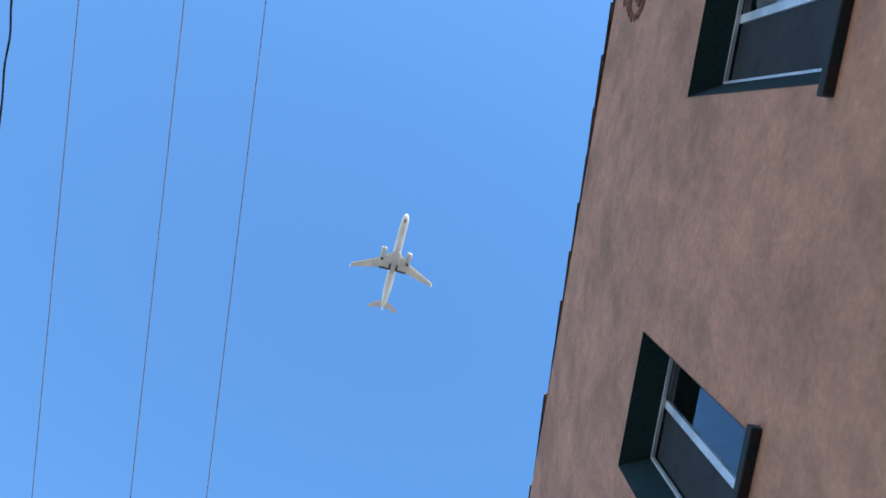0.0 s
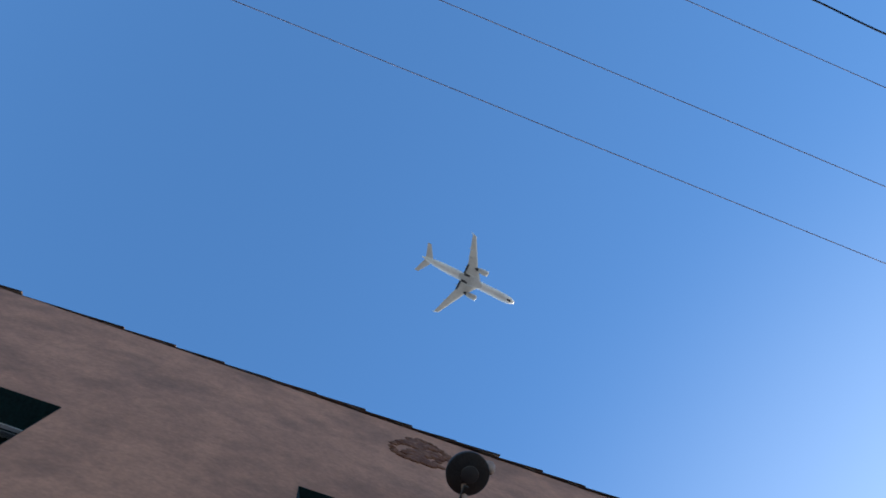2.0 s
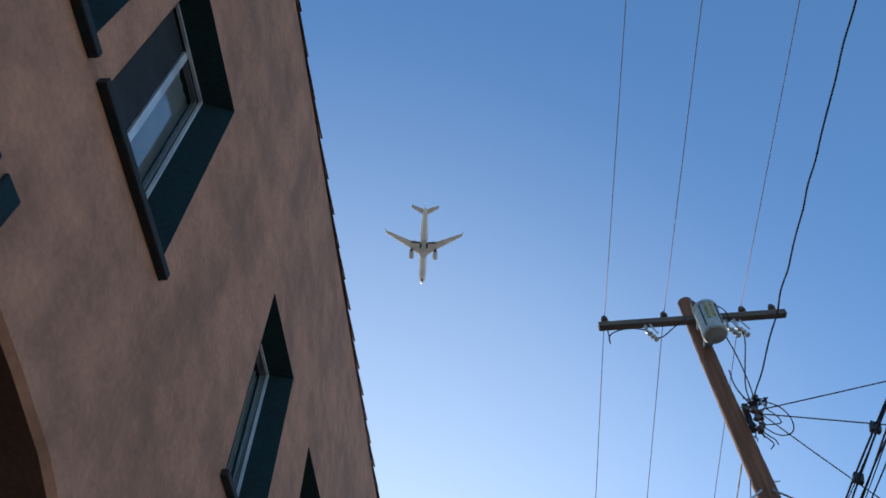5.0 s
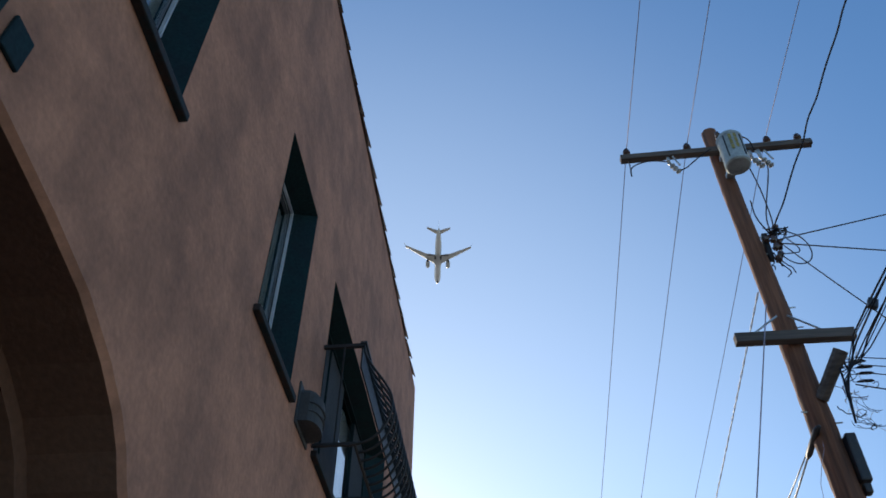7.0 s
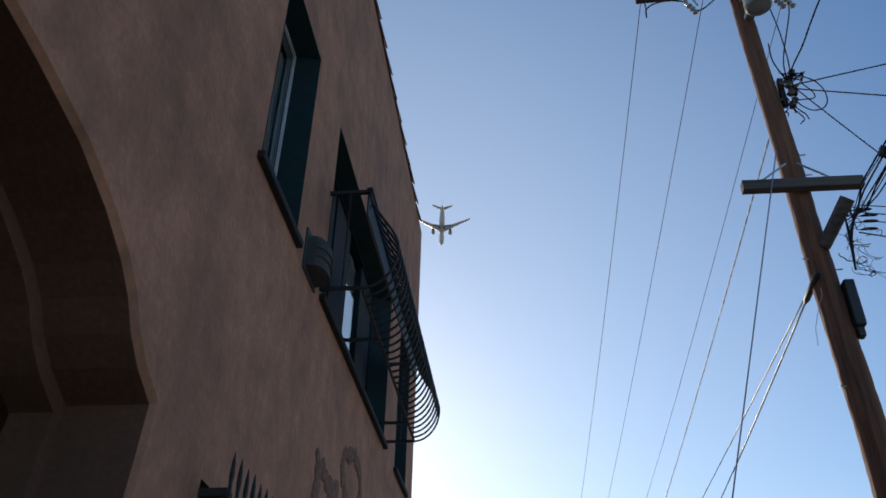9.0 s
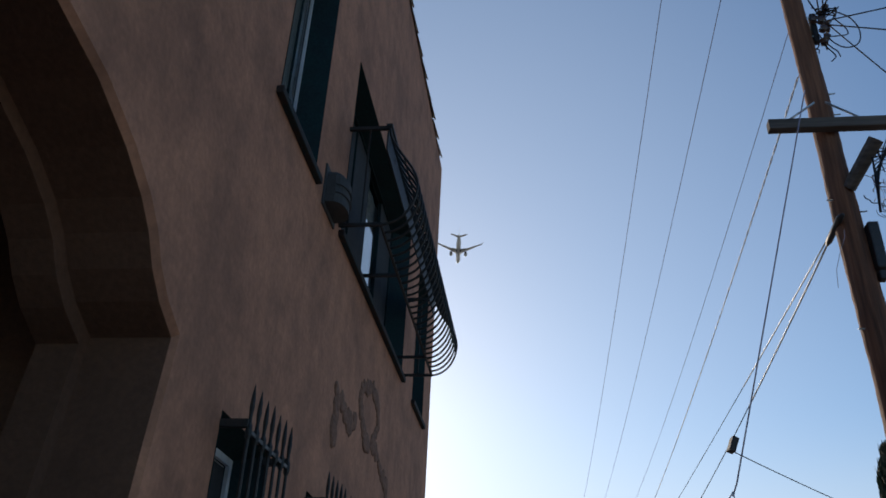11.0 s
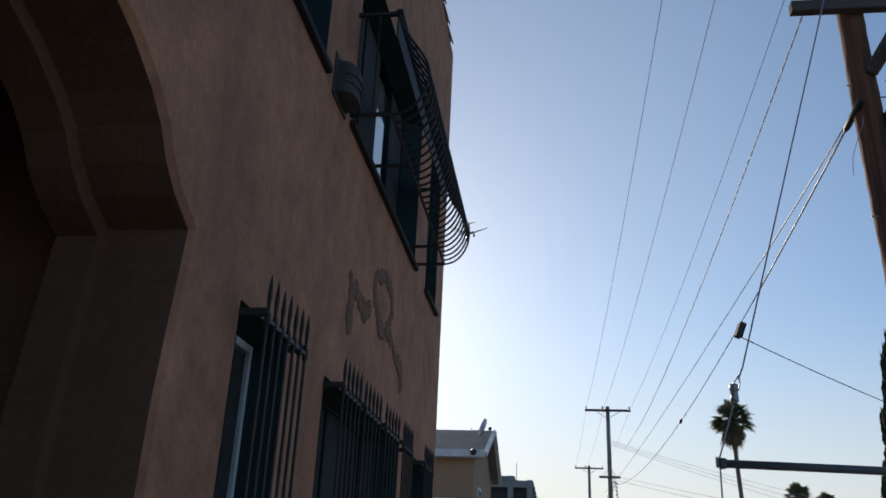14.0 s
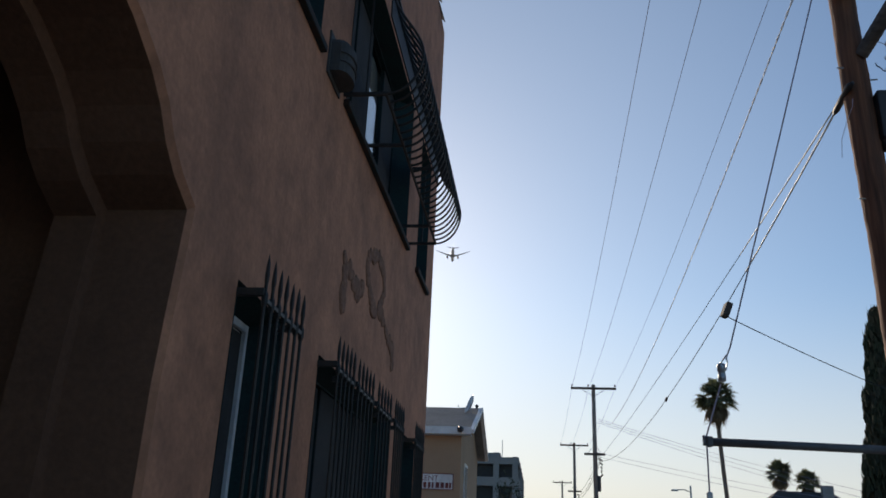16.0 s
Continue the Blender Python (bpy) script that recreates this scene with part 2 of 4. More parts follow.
PLANE_WHITE = material("aircraft_white", (0.82, 0.82, 0.80), 0.35, grain=0.8, stain=0.12, vary=0.05, bump=0.0, second=(0.66, 0.65, 0.62))
PLANE_GREY = material("aircraft_grey", (0.60, 0.60, 0.58), 0.45, grain=0.9, stain=0.15, vary=0.08, bump=0.0, second=(0.42, 0.42, 0.41))
PLANE_TAN = material("aircraft_wing_paint", (0.70, 0.68, 0.63), 0.45, grain=0.9, stain=0.2, vary=0.06, bump=0.0, second=(0.58, 0.56, 0.51))
PLANE_DARK = material("aircraft_dark", (0.05, 0.05, 0.055), 0.6, grain=2, stain=0.5, vary=0.2, bump=0.0)


# ---- mesh helpers ----
def finish(bm, name, mat, smooth=False):
    bmesh.ops.recalc_face_normals(bm, faces=bm.faces)
    me = bpy.data.meshes.new(name)
    bm.to_mesh(me)
    bm.free()
    for m in (mat if isinstance(mat, (list, tuple)) else [mat]):
        me.materials.append(m)
    if smooth:
        me.polygons.foreach_set("use_smooth", [True] * len(me.polygons))
    return me


def part(name, bm, mat, parent=None, label="", smooth=False):
    ob = new(name, finish(bm, name, mat, smooth))
    if parent:
        ob.parent = parent
    return tagged(ob, label) if label else ob


def thing(name, label, category, group="", at=None, kind=""):
    ob = new(name)
    ob.empty_display_size = 0.1
    if at is not None:
        ob.matrix_basis = at if isinstance(at, Matrix) else Matrix.Translation(at)
    return tagged(ob, label, category, group, kind)


def box(bm, x0, x1, y0, y1, z0, z1, bevel=0.0):
    r = bmesh.ops.create_cube(bm, size=1.0, matrix=Matrix.LocRotScale(((x0 + x1) / 2, (y0 + y1) / 2, (z0 + z1) / 2), None, (abs(x1 - x0), abs(y1 - y0), abs(z1 - z0))))
    if bevel:
        bmesh.ops.bevel(bm, geom=list({e for v in r["verts"] for e in v.link_edges}), offset=bevel, segments=2, affect="EDGES", profile=0.6)
    return bm


def a_box(*dims, bevel=0.0):
    return box(bmesh.new(), *dims, bevel=bevel)


def tube(bm, points, radius, sides=6, caps=True):
    """A round bar along points; radius may be one number or one for each point."""
    pts = [Vector(p) for p in points]
    radii = radius if isinstance(radius, (list, tuple)) else [radius] * len(pts)
    rings, side = [], None
    for i, p in enumerate(pts):
        way = (pts[min(i + 1, len(pts) - 1)] - pts[max(i - 1, 0)]).normalized()
        if side is None:
            side = way.orthogonal().normalized()
        side = (side - way * side.dot(way)).normalized()
        up = way.cross(side)
        rings.append([bm.verts.new(p + radii[i] * (math.cos(2 * math.pi * k / sides) * side + math.sin(2 * math.pi * k / sides) * up)) for k in range(sides)])
    for a, b in zip(rings, rings[1:]):
        for k in range(sides):
            bm.faces.new((a[k], a[(k + 1) % sides], b[(k + 1) % sides], b[k]))
    if caps:
        bm.faces.new(rings[0][::-1])
        bm.faces.new(rings[-1])
    return bm


def curvy(points, steps=4):
    """More points on a smooth curve through those given."""
    p = [Vector(q) for q in points]
    p = [p[0] * 2 - p[1]] + p + [p[-1] * 2 - p[-2]]
    out = []
    for a, b, c, d in zip(p, p[1:], p[2:], p[3:]):
        for k in range(steps):
            t = k / steps
            out.append(0.5 * (2 * b + (c - a) * t + (2 * a - 5 * b + 4 * c - d) * t * t + (3 * b - 3 * c + d - a) * t ** 3))
    return out + [p[-2]]


def a_tube(points, radius, sides=6):
    return tube(bmesh.new(), points, radius, sides)


def lathe(bm, profile, at=(0, 0, 0), sides=20, axis="z"):
    """A turned form: profile of (radius, height)."""
    rings = []
    for r, h in profile:
        ring = []
        for k in range(sides):
            a = 2 * math.pi * k / sides
            c, s = r * math.cos(a), r * math.sin(a)
            v = {"z": (c, s, h), "y": (c, h, s), "x": (h, c, s)}[axis]
            ring.append(bm.verts.new(Vector(at) + Vector(v)))
        rings.append(ring)
    for a, b in zip(rings, rings[1:]):
        for k in range(sides):
            bm.faces.new((a[k], a[(k + 1) % sides], b[(k + 1) % sides], b[k]))
    bm.faces.new(rings[0][::-1])
    bm.faces.new(rings[-1])
    return bm


def sagging(a, b, sag, steps=24):
    a, b = Vector(a), Vector(b)
    return [a.lerp(b, i / steps) - Vector((0, 0, 4 * sag * (i / steps) * (1 - i / steps))) for i in range(steps + 1)]


def twisted(points, radius, turn=0.5, rings=6):
    """Two or three strands wound round one another along points."""
    bm = bmesh.new()
    pts = [Vector(p) for p in points]
    fine, run = [], 0.0
    for a, b in zip(pts, pts[1:]):
        n = max(2, int((b - a).length / (turn / rings)))
        fine += [a.lerp(b, i / n) for i in range(n)]
    fine.append(pts[-1])
    for s in range(2):
        line, run = [], 0.0
        for i, p in enumerate(fine):
            if i:
                run += (p - fine[i - 1]).length
            way = (fine[min(i + 1, len(fine) - 1)] - fine[max(i - 1, 0)]).normalized()
            u = way.orthogonal().normalized()
            w = way.cross(u)
            ang = 2 * math.pi * run / turn + s * math.pi
            line.append(p + radius * (math.cos(ang) * u + math.sin(ang) * w))
        tube(bm, line, radius * 0.8, 4)
    return bm


# ---- ground ----
def build_ground():
    bm = bmesh.new()
    bmesh.ops.create_grid(bm, x_segments=2, y_segments=2, size=2500)
    bmesh.ops.translate(bm, verts=bm.verts, vec=(0, 0, -0.18))
    tagged(part("ground", bm, EARTH), "dry flat ground reaching the horizon", "ground", kind="structure")
    tagged(part("road", a_box(5.45, 16.0, -120, 300, -0.4, -0.15), ASPHALT), "worn grey asphalt road along the pavement", "road", kind="structure")
    tagged(part("kerb", a_box(5.2, 5.45, -120, 300, -0.4, 0.0, bevel=0.02), CONCRETE), "pale concrete kerb between pavement and road", "kerb", kind="structure")
    pavement = part("pavement", a_box(-0.3, 5.2, -120, 300, -0.4, -0.012), CONCRETE)
    tagged(pavement, "pale concrete pavement in front of the stucco building", "pavement", kind="structure")
    tagged(part("pavement_far", a_box(16.0, 19.0, -120, 300, -0.4, 0.0, bevel=0.02), CONCRETE), "pale concrete pavement across the road", "pavement", kind="structure")
    return pavement


# ---- the stucco building ----
TOP, SILL_Z = 5.92, 4.405
UPPER = [(-1.77, -1.01), (0.235, 1.01), (1.20, 1.98), (3.28, 4.03), (4.73, 7.38), (8.08, 8.83)]
LOWER = [(3.27, 3.95), (4.66, 7.15), (7.9, 8.62)]
LOW_TOP, LOW_SILL = 2.68, 0.95
SOUTH, NORTH, EAVE = -9.0, 9.40, 8.20
ARCH_MID = 0.9
ARCH_HALF = [(0.0, 3.40), (0.35, 3.375), (0.7, 3.335), (0.99, 3.285), (1.23, 3.20), (1.40, 3.11), (1.50, 3.03), (1.58, 2.93), (1.68, 2.85), (1.83, 2.775)]
JAMB = [(1.83, 2.775), (1.815, 2.60), (1.79, 2.35), (1.77, 2.1), (1.77, 0.0)]
ARCH_BOX = (-1.3, 3.1, 0.0, 3.7)


def build_facade():
    holes = [(a, b, SILL_Z, TOP) for a, b in UPPER] + [(a, b, LOW_SILL, LOW_TOP) for a, b in LOWER] + [ARCH_BOX]
    ys = sorted({SOUTH, NORTH, *(v for h in holes for v in h[:2])})
    zs = sorted({-0.2, EAVE, *(v for h in holes for v in h[2:])})
    bm = bmesh.new()

    def quad(*pts):
        bm.faces.new([bm.verts.new(p) for p in pts])

    for y0, y1 in zip(ys, ys[1:]):
        for z0, z1 in zip(zs, zs[1:]):
            cy, cz = (y0 + y1) / 2, (z0 + z1) / 2
            if not any(a < cy < b and c < cz < d for a, b, c, d in holes):
                quad((0, y0, z0), (0, y1, z0), (0, y1, z1), (0, y0, z1))
    for a, b, c, d in holes[:-1]:
        for p, q in (((a, c), (b, c)), ((b, c), (b, d)), ((b, d), (a, d)), ((a, d), (a, c))):
            quad((0, *p), (0, *q), (-0.3, *q), (-0.3, *p))
    y0, y1, z0, z1 = ARCH_BOX
    soft = 0.021
    for side in (-1, 1):
        edge = y1 if side > 0 else y0
        arch = [(ARCH_MID + side * u, z) for u, z in ARCH_HALF]
        jamb = [(ARCH_MID + side * u, z) for u, z in JAMB]
        wide = lambda p: (p[0] + side * soft * min(1, abs(p[0] - ARCH_MID) / 1.2), p[1] + (soft if p[1] > 2.7 else 0))
        for p, q in zip(arch, arch[1:]):
            pw, qw = wide(p), wide(q)
            quad((0, *pw), (0, *qw), (0, qw[0], z1), (0, pw[0], z1))
            quad((0, *pw), (0, *qw), (-soft, *q), (-soft, *p))
            quad((-soft, *p), (-soft, *q), (-0.34, *q), (-0.34, *p))
        last = wide(arch[-1])
        quad((0, *last), (0, edge, last[1]), (0, edge, z1), (0, last[0], z1))
        for p, q in zip(jamb, jamb[1:]):
            pw, qw = wide(p), wide(q)
            quad((0, *pw), (0, *qw), (0, edge, qw[1]), (0, edge, pw[1]))
            quad((0, *pw), (0, *qw), (-soft, *q), (-soft, *p))
            quad((-soft, *p), (-soft, *q), (-0.34, *q), (-0.34, *p))
    bmesh.ops.remove_doubles(bm, verts=bm.verts, dist=0.001)
    east = part("wall_east", bm, STUCCO)
    east.data.materials.append(PORCH_SHADED)
    # the arch reveal takes the darker plaster: its shade is painted in
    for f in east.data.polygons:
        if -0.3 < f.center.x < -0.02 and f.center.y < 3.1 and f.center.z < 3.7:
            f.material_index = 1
    tagged(east, "pinkish tan stucco street wall with stains and deep window openings", "wall", kind="structure")
    tagged(part("wall_north", a_box(-12, -0.002, NORTH - 0.3, NORTH, -0.2, EAVE), STUCCO), "pinkish tan stucco end wall", "wall", kind="structure")
    tagged(part("wall_south", a_box(-12, -0.002, SOUTH, SOUTH + 0.3, -0.2, EAVE), STUCCO), "pinkish tan stucco end wall", "wall", kind="structure")
    tagged(part("wall_west", a_box(-12.3, -12, SOUTH, NORTH, -0.2, EAVE), STUCCO), "pinkish tan stucco rear wall", "wall", kind="structure")
    tagged(part("ceiling", a_box(-12, -0.31, SOUTH + 0.3, NORTH - 0.3, 7.7, 7.9), ROOM), "plain plaster ceiling under the roof", "ceiling", kind="structure")
    tagged(part("upper_floor", a_box(-12, -0.31, SOUTH + 0.3, NORTH - 0.3, 3.75, 4.0), ROOM), "plain floor between the storeys", "floor", kind="structure")
    tagged(part("room_wall", a_box(-3.4, -3.2, SOUTH + 0.3, NORTH - 0.3, 4.0, 7.7), ROOM), "plain dim inner wall of the rooms", "wall", kind="structure")
    tagged(part("room_wall_lower", a_box(-3.4, -3.2, 2.95, NORTH - 0.3, 0.0, 3.75), ROOM), "plain dim inner wall of the rooms", "wall", kind="structure")
    # the porch behind the arch: a second, narrower arch band and a closed recess
    bm = bmesh.new()
    for side in (-1, 1):
        line = [(ARCH_MID + side * u, z) for u, z in ARCH_HALF + JAMB[1:]]
        for p, q in zip(line, line[1:]):
            pi, qi = ((ARCH_MID + (v[0] - ARCH_MID) * 0.965, v[1] - 0.05 if v[1] > 2.7 else v[1]) for v in (p, q))
            for quad_pts in (((-0.335, *p), (-0.335, *q), (-0.335, *qi), (-0.335, *pi)), ((-0.335, *pi), (-0.335, *qi), (-0.5, *qi), (-0.5, *pi)), ((-0.5, *pi), (-0.5, *qi), (-0.5, qi[0] + side * 0.6, qi[1] + 0.5), (-0.5, pi[0] + side * 0.6, pi[1] + 0.5))):
                bm.faces.new([bm.verts.new(v) for v in quad_pts])
    tagged(part("porch_arch", bm, PORCH_SHADED), "plastered inner arch band of the porch, its brown darkened for shade", "arch", kind="structure")
    for name, dims, label in (("porch_wall", (-1.9, -1.8, -1.25, 2.95, -0.1, 3.75), "plastered rear wall of the porch, its brown darkened for shade"),
                              ("porch_wall", (-1.8, -0.51, 2.85, 2.95, -0.1, 3.75), "plastered side wall of the porch, its brown darkened for shade"),
                              ("porch_wall", (-1.8, -0.51, -1.25, -1.15, -0.1, 3.75), "plastered side wall of the porch, its brown darkened for shade"),
                              ("porch_ceiling", (-1.8, -0.51, -1.15, 2.85, 3.6, 3.75), "plastered ceiling of the porch, its brown darkened for shade"),
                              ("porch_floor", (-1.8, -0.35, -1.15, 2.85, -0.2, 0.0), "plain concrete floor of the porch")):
        tagged(part(name, a_box(*dims), PORCH_SHADED), label, name.split("_")[1], kind="structure")


def build_roof():
    roof = tagged(part("roof", a_box(-12.3, -0.12, SOUTH, NORTH, 8.0, 8.19), DARK_ROOF), "flat roof edged with overlapping clay coping tiles", "roof", kind="structure")
    bm = bmesh.new()
    for i in range(7):
        a0, a1 = math.pi * i / 7, math.pi * (i + 1) / 7
        for r, flip in ((0.13, 0), (0.115, 1)):
            pts = [(r * math.cos(a), y, r * 0.55 * math.sin(a) + (0.042 if y > 0 else 0.0)) for a, y in ((a0, 0), (a1, 0), (a1, 0.46), (a0, 0.46))]
            bm.faces.new([bm.verts.new(p) for p in (pts[::-1] if flip else pts)])
        for y, lift in ((0, 0.0), (0.46, 0.042)):
            pts = [(r * math.cos(a), y, r * 0.55 * math.sin(a) + lift) for r, a in ((0.13, a0), (0.13, a1), (0.115, a1), (0.115, a0))]
            bm.faces.new([bm.verts.new(p) for p in pts])
    for x0, x1 in ((0.115, 0.13), (-0.13, -0.115)):
        bm.faces.new([bm.verts.new(p) for p in ((x0, 0, 0), (x1, 0, 0), (x1, 0.46, 0.042), (x0, 0.46, 0.042))])
    me = finish(bm, "coping_tile", TILE)
    y, k = SOUTH, 0
    while y < NORTH - 0.3:
        tile = new("coping_tile", me)
        tile.parent = roof
        inset = 0.018 * min(1.0, max(0.0, -0.2 - y))  # the row bends back a little to the south
        tile.matrix_basis = pose(-0.108 - inset + random.uniform(-0.008, 0.008), y, EAVE - 0.002 + random.uniform(0, 0.006), 0, random.uniform(-3, 2), random.uniform(-2.2, -0.6))
        y += 0.395 + random.uniform(-0.02, 0.02)
    bm = a_box(-0.24, -0.001, SOUTH, NORTH, EAVE - 0.01, EAVE + 0.012)
    tagged(part("mortar_bed", bm, STUCCO), "stucco bed under the coping tiles", "trim", kind="structure")


def slider_window(number, y0, y1, z0, z1, lights=2, curtain=True, dark=False, screens=(0,)):
    """A recessed aluminium slider in teal-painted reveals with a projecting sill."""
    w = thing(f"window_{number}", "aluminium sliding window in dark teal reveals with a projecting painted sill", "window", at=(0, y0, z0), kind="structure")
    W, H = y1 - y0, z1 - z0
    metal = TEAL if dark else ALU
    t, d = (0.085 if W < 1.0 else 0.2), 0.15
    bm = bmesh.new()
    outer, inner = [(0, 0), (W, 0), (W, H), (0, H)], [(t, 0.0), (W - t, 0.0), (W - t, H - 0.05), (t, H - 0.05)]
    for i in (1, 2, 3):
        p, q, pi, qi = outer[i], outer[(i + 1) % 4], inner[i], inner[(i + 1) % 4]
        loop = [(0.004, *p), (0.004, *q), (-d, *qi), (-d, *pi)]
        back = [(-0.29, *p), (-0.29, *q), (-0.29, *qi), (-0.29, *pi)]
        va, vb = [bm.verts.new(v) for v in loop], [bm.verts.new(v) for v in back]
        bm.faces.new(va)
        bm.faces.new(vb[::-1])
        for k in range(4):
            bm.faces.new((va[k], va[(k + 1) % 4], vb[(k + 1) % 4], vb[k]))
    part("reveal", bm, TEAL, w, "dark teal splayed reveal")
    sill = bmesh.new()
    box(sill, -0.29, 0.040, -0.05, W + 0.05, -0.047, 0.0, bevel=0.007)
    part("window_sill", sill, SILL, w, "dark worn sill with reddish edges")
    top = H - 0.05
    f = 0.036 if z0 < 3 and y0 < 4 else 0.012
    bm = bmesh.new()
    box(bm, -0.166, -d + 0.003, t, t + f, 0.002, top)
    box(bm, -0.166, -d + 0.003, W - t - f, W - t, 0.002, top)
    box(bm, -0.166, -d + 0.003, t + f, W - t - f, top - f, top)
    box(bm, -0.166, -d + 0.003, t + f, W - t - f, 0.002, f)
    part("window_frame", bm, metal, w, "dark painted frame" if dark else "pale aluminium frame")
    step = (W - 2 * t - 2 * f) / lights
    for i in range(lights):
        a = t + f + i * step
        x = -0.18 if i % 2 else -0.196
        sash = bmesh.new()
        s = 0.034 if z0 < 3 and y0 < 4 else 0.010
        near = s if z0 < 3 else (0.042 if i % 2 else 0.012)  # the meeting stile is the widest
        box(sash, x - 0.006, x + 0.006, a + step - s, a + step, f, top - f)
        box(sash, x - 0.006, x + 0.006, a + near, a + step - s, top - f - s, top - f)
        box(sash, x - 0.006, x + 0.006, a + near, a + step - s, f, f + s)
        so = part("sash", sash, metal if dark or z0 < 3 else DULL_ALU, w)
        part("stile", a_box(x - 0.012, x + 0.012, a, a + near, f, top - f), metal, so)
        pane = part("pane", a_box(x - 0.003, x + 0.003, a + near, a + step - s, f + s, top - f - s), PANE, so)
        pane.visible_shadow = False
        if i in screens:
            part("insect_screen", a_box(x + 0.014, x + 0.017, a + s * 0.4, a + step - s * 0.4, f + s * 0.4, top - f - s * 0.4), SCREEN, so, "dark insect screen, on lower panes added to darken the glass")
    if curtain:
        bm = bmesh.new()
        n = 60
        top, low = [], []
        for i in range(n + 1):
            y = 0.02 + (W - 0.04) * i / n
            x = -0.235 + 0.004 * math.sin(i * 1.15) + 0.002 * math.sin(i * 2.7)
            top.append(bm.verts.new((x, y, H - 0.07)))
            low.append(bm.verts.new((x + 0.006 * math.sin(i * 0.7), y, 0.02)))
        for i in range(n):
            bm.faces.new((low[i], low[i + 1], top[i + 1], top[i]))
        bmesh.ops.solidify(bm, geom=bm.faces[:], thickness=0.004)
        part("curtain", bm, CURTAIN, w, "pale cloth curtain behind the glass", smooth=True)
    return w


def build_windows():
    k = 1
    for a, b in UPPER:
        wide = b - a > 1.5
        slider_window(k, a, b, SILL_Z, TOP, lights=4 if wide else 2, dark=wide, curtain=k != 1, screens=(0, 1, 3) if wide else (0,))
        k += 1
    for a, b in LOWER:
        # every lower pane gets an added screen, only to hide bright reflections
        slider_window(k, a, b, LOW_SILL, LOW_TOP, lights=4 if b - a > 1.5 else 2, curtain=False, dark=a > 4, screens=(0, 1, 2, 3))
        k += 1


def build_guards():
    """Spiked iron guards before the lower windows."""
    for y0, y1, n in ((3.29, 3.87, 7), (4.67, 5.10, 5), (5.26, 5.74, 5), (5.97, 6.48, 5), (6.73, 7.13, 5), (7.91, 8.44, 6)):
        g = thing("window_guard", "black iron guard of upright bars with spear tips", "window guard", group="spiked window guards", at=(0, y0, 0))
        W = y1 - y0
        for z in (2.60, 1.0):
            part("rail", a_box(0.113, 0.127, -0.015, W + 0.015, z - 0.010, z + 0.010, bevel=0.003), IRON, g)
            for y in (-0.01, W + 0.01):
                part("bracket", a_box(-0.02, 0.12, y - 0.014, y + 0.014, z + 0.012, z + 0.045), IRON, g)
        for i in range(n):
            y = W * i / (n - 1)
            z = 2.80 + random.uniform(-0.006, 0.006)
            bar = part("bar", a_tube([(0.12, y, 0.88), (0.12, y, z - 0.13)], 0.0085, 6), IRON, g)
            tip = bmesh.new()
            lathe(tip, [(0.0085, z - 0.132), (0.0115, z - 0.10), (0.009, z - 0.05), (0.0015, z)], at=(0.12, y, 0), sides=6)
            part("spear_tip", tip, IRON, bar)
            knot = bmesh.new()
            lathe(knot, [(0.009, 2.565), (0.015, 2.58), (0.015, 2.62), (0.009, 2.635)], at=(0.12, y, 0), sides=6)
            part("collar", knot, IRON, bar)


def build_belly_guard():
    """The bulging window guard on the upper storey."""
    g = thing("belly_guard", "black iron belly-shaped window guard bulging out from the upper wall", "window guard", at=(0, 4.67, 0))
    L = 2.75

    def belly(z):
        s = (5.23 - z) / (5.23 - 4.43)
        if s < 0.62:
            u = s / 0.62
            return 0.29 + 0.225 * u * u * (3 - 2 * u)
        return 0.285 + 0.23 * math.sqrt(max(0.0, 1 - ((s - 0.62) / 0.38) ** 2))

    for z, x in ((5.23, 0.29), (4.43, 0.285), (4.98, belly(4.98)), (4.66, belly(4.66))):
        part("rail", a_tube([(x, -0.01, z), (x, L + 0.01, z)], 0.012 if z > 4.99 or z < 4.5 else 0.007, 6), IRON, g)
    n = 26
    me = None
    zs = [5.23 - 0.8 * math.sin(math.pi / 2 * i / 24) for i in range(25)]
    for i in range(n + 1):
        if me is None:
            first = part("bar", a_tube([(belly(z), 0, z) for z in zs], 0.0095, 5), IRON, g)
            me = first.data
        else:
            o = new("bar", me)
            o.parent = g
            o.location = (0, L * i / n, 0)
    for y in (0.0, 0.72, 2.3, L):
        for z, w in ((5.23, 0.013), (4.43, 0.011)):
            if z > 5 and y in (0.72, 2.3):
                continue
            part("bracket", a_box(-0.02, 0.29, y - w, y + w, z - w, z + w), IRON, g)
    for y in (0.0, L):
        part("end_bar", a_tube([(0.15, y, 5.23), (0.15, y, 4.43)], 0.008, 5), IRON, g)
    part("upper_band", a_box(0.272, 0.284, 0.0, L, 5.04, 5.215, bevel=0.003), IRON, g, "flat iron band under the top rail")
    part("top_plate", a_box(0.265, 0.31, -0.02, L + 0.02, 5.236, 5.256), IRON, g)


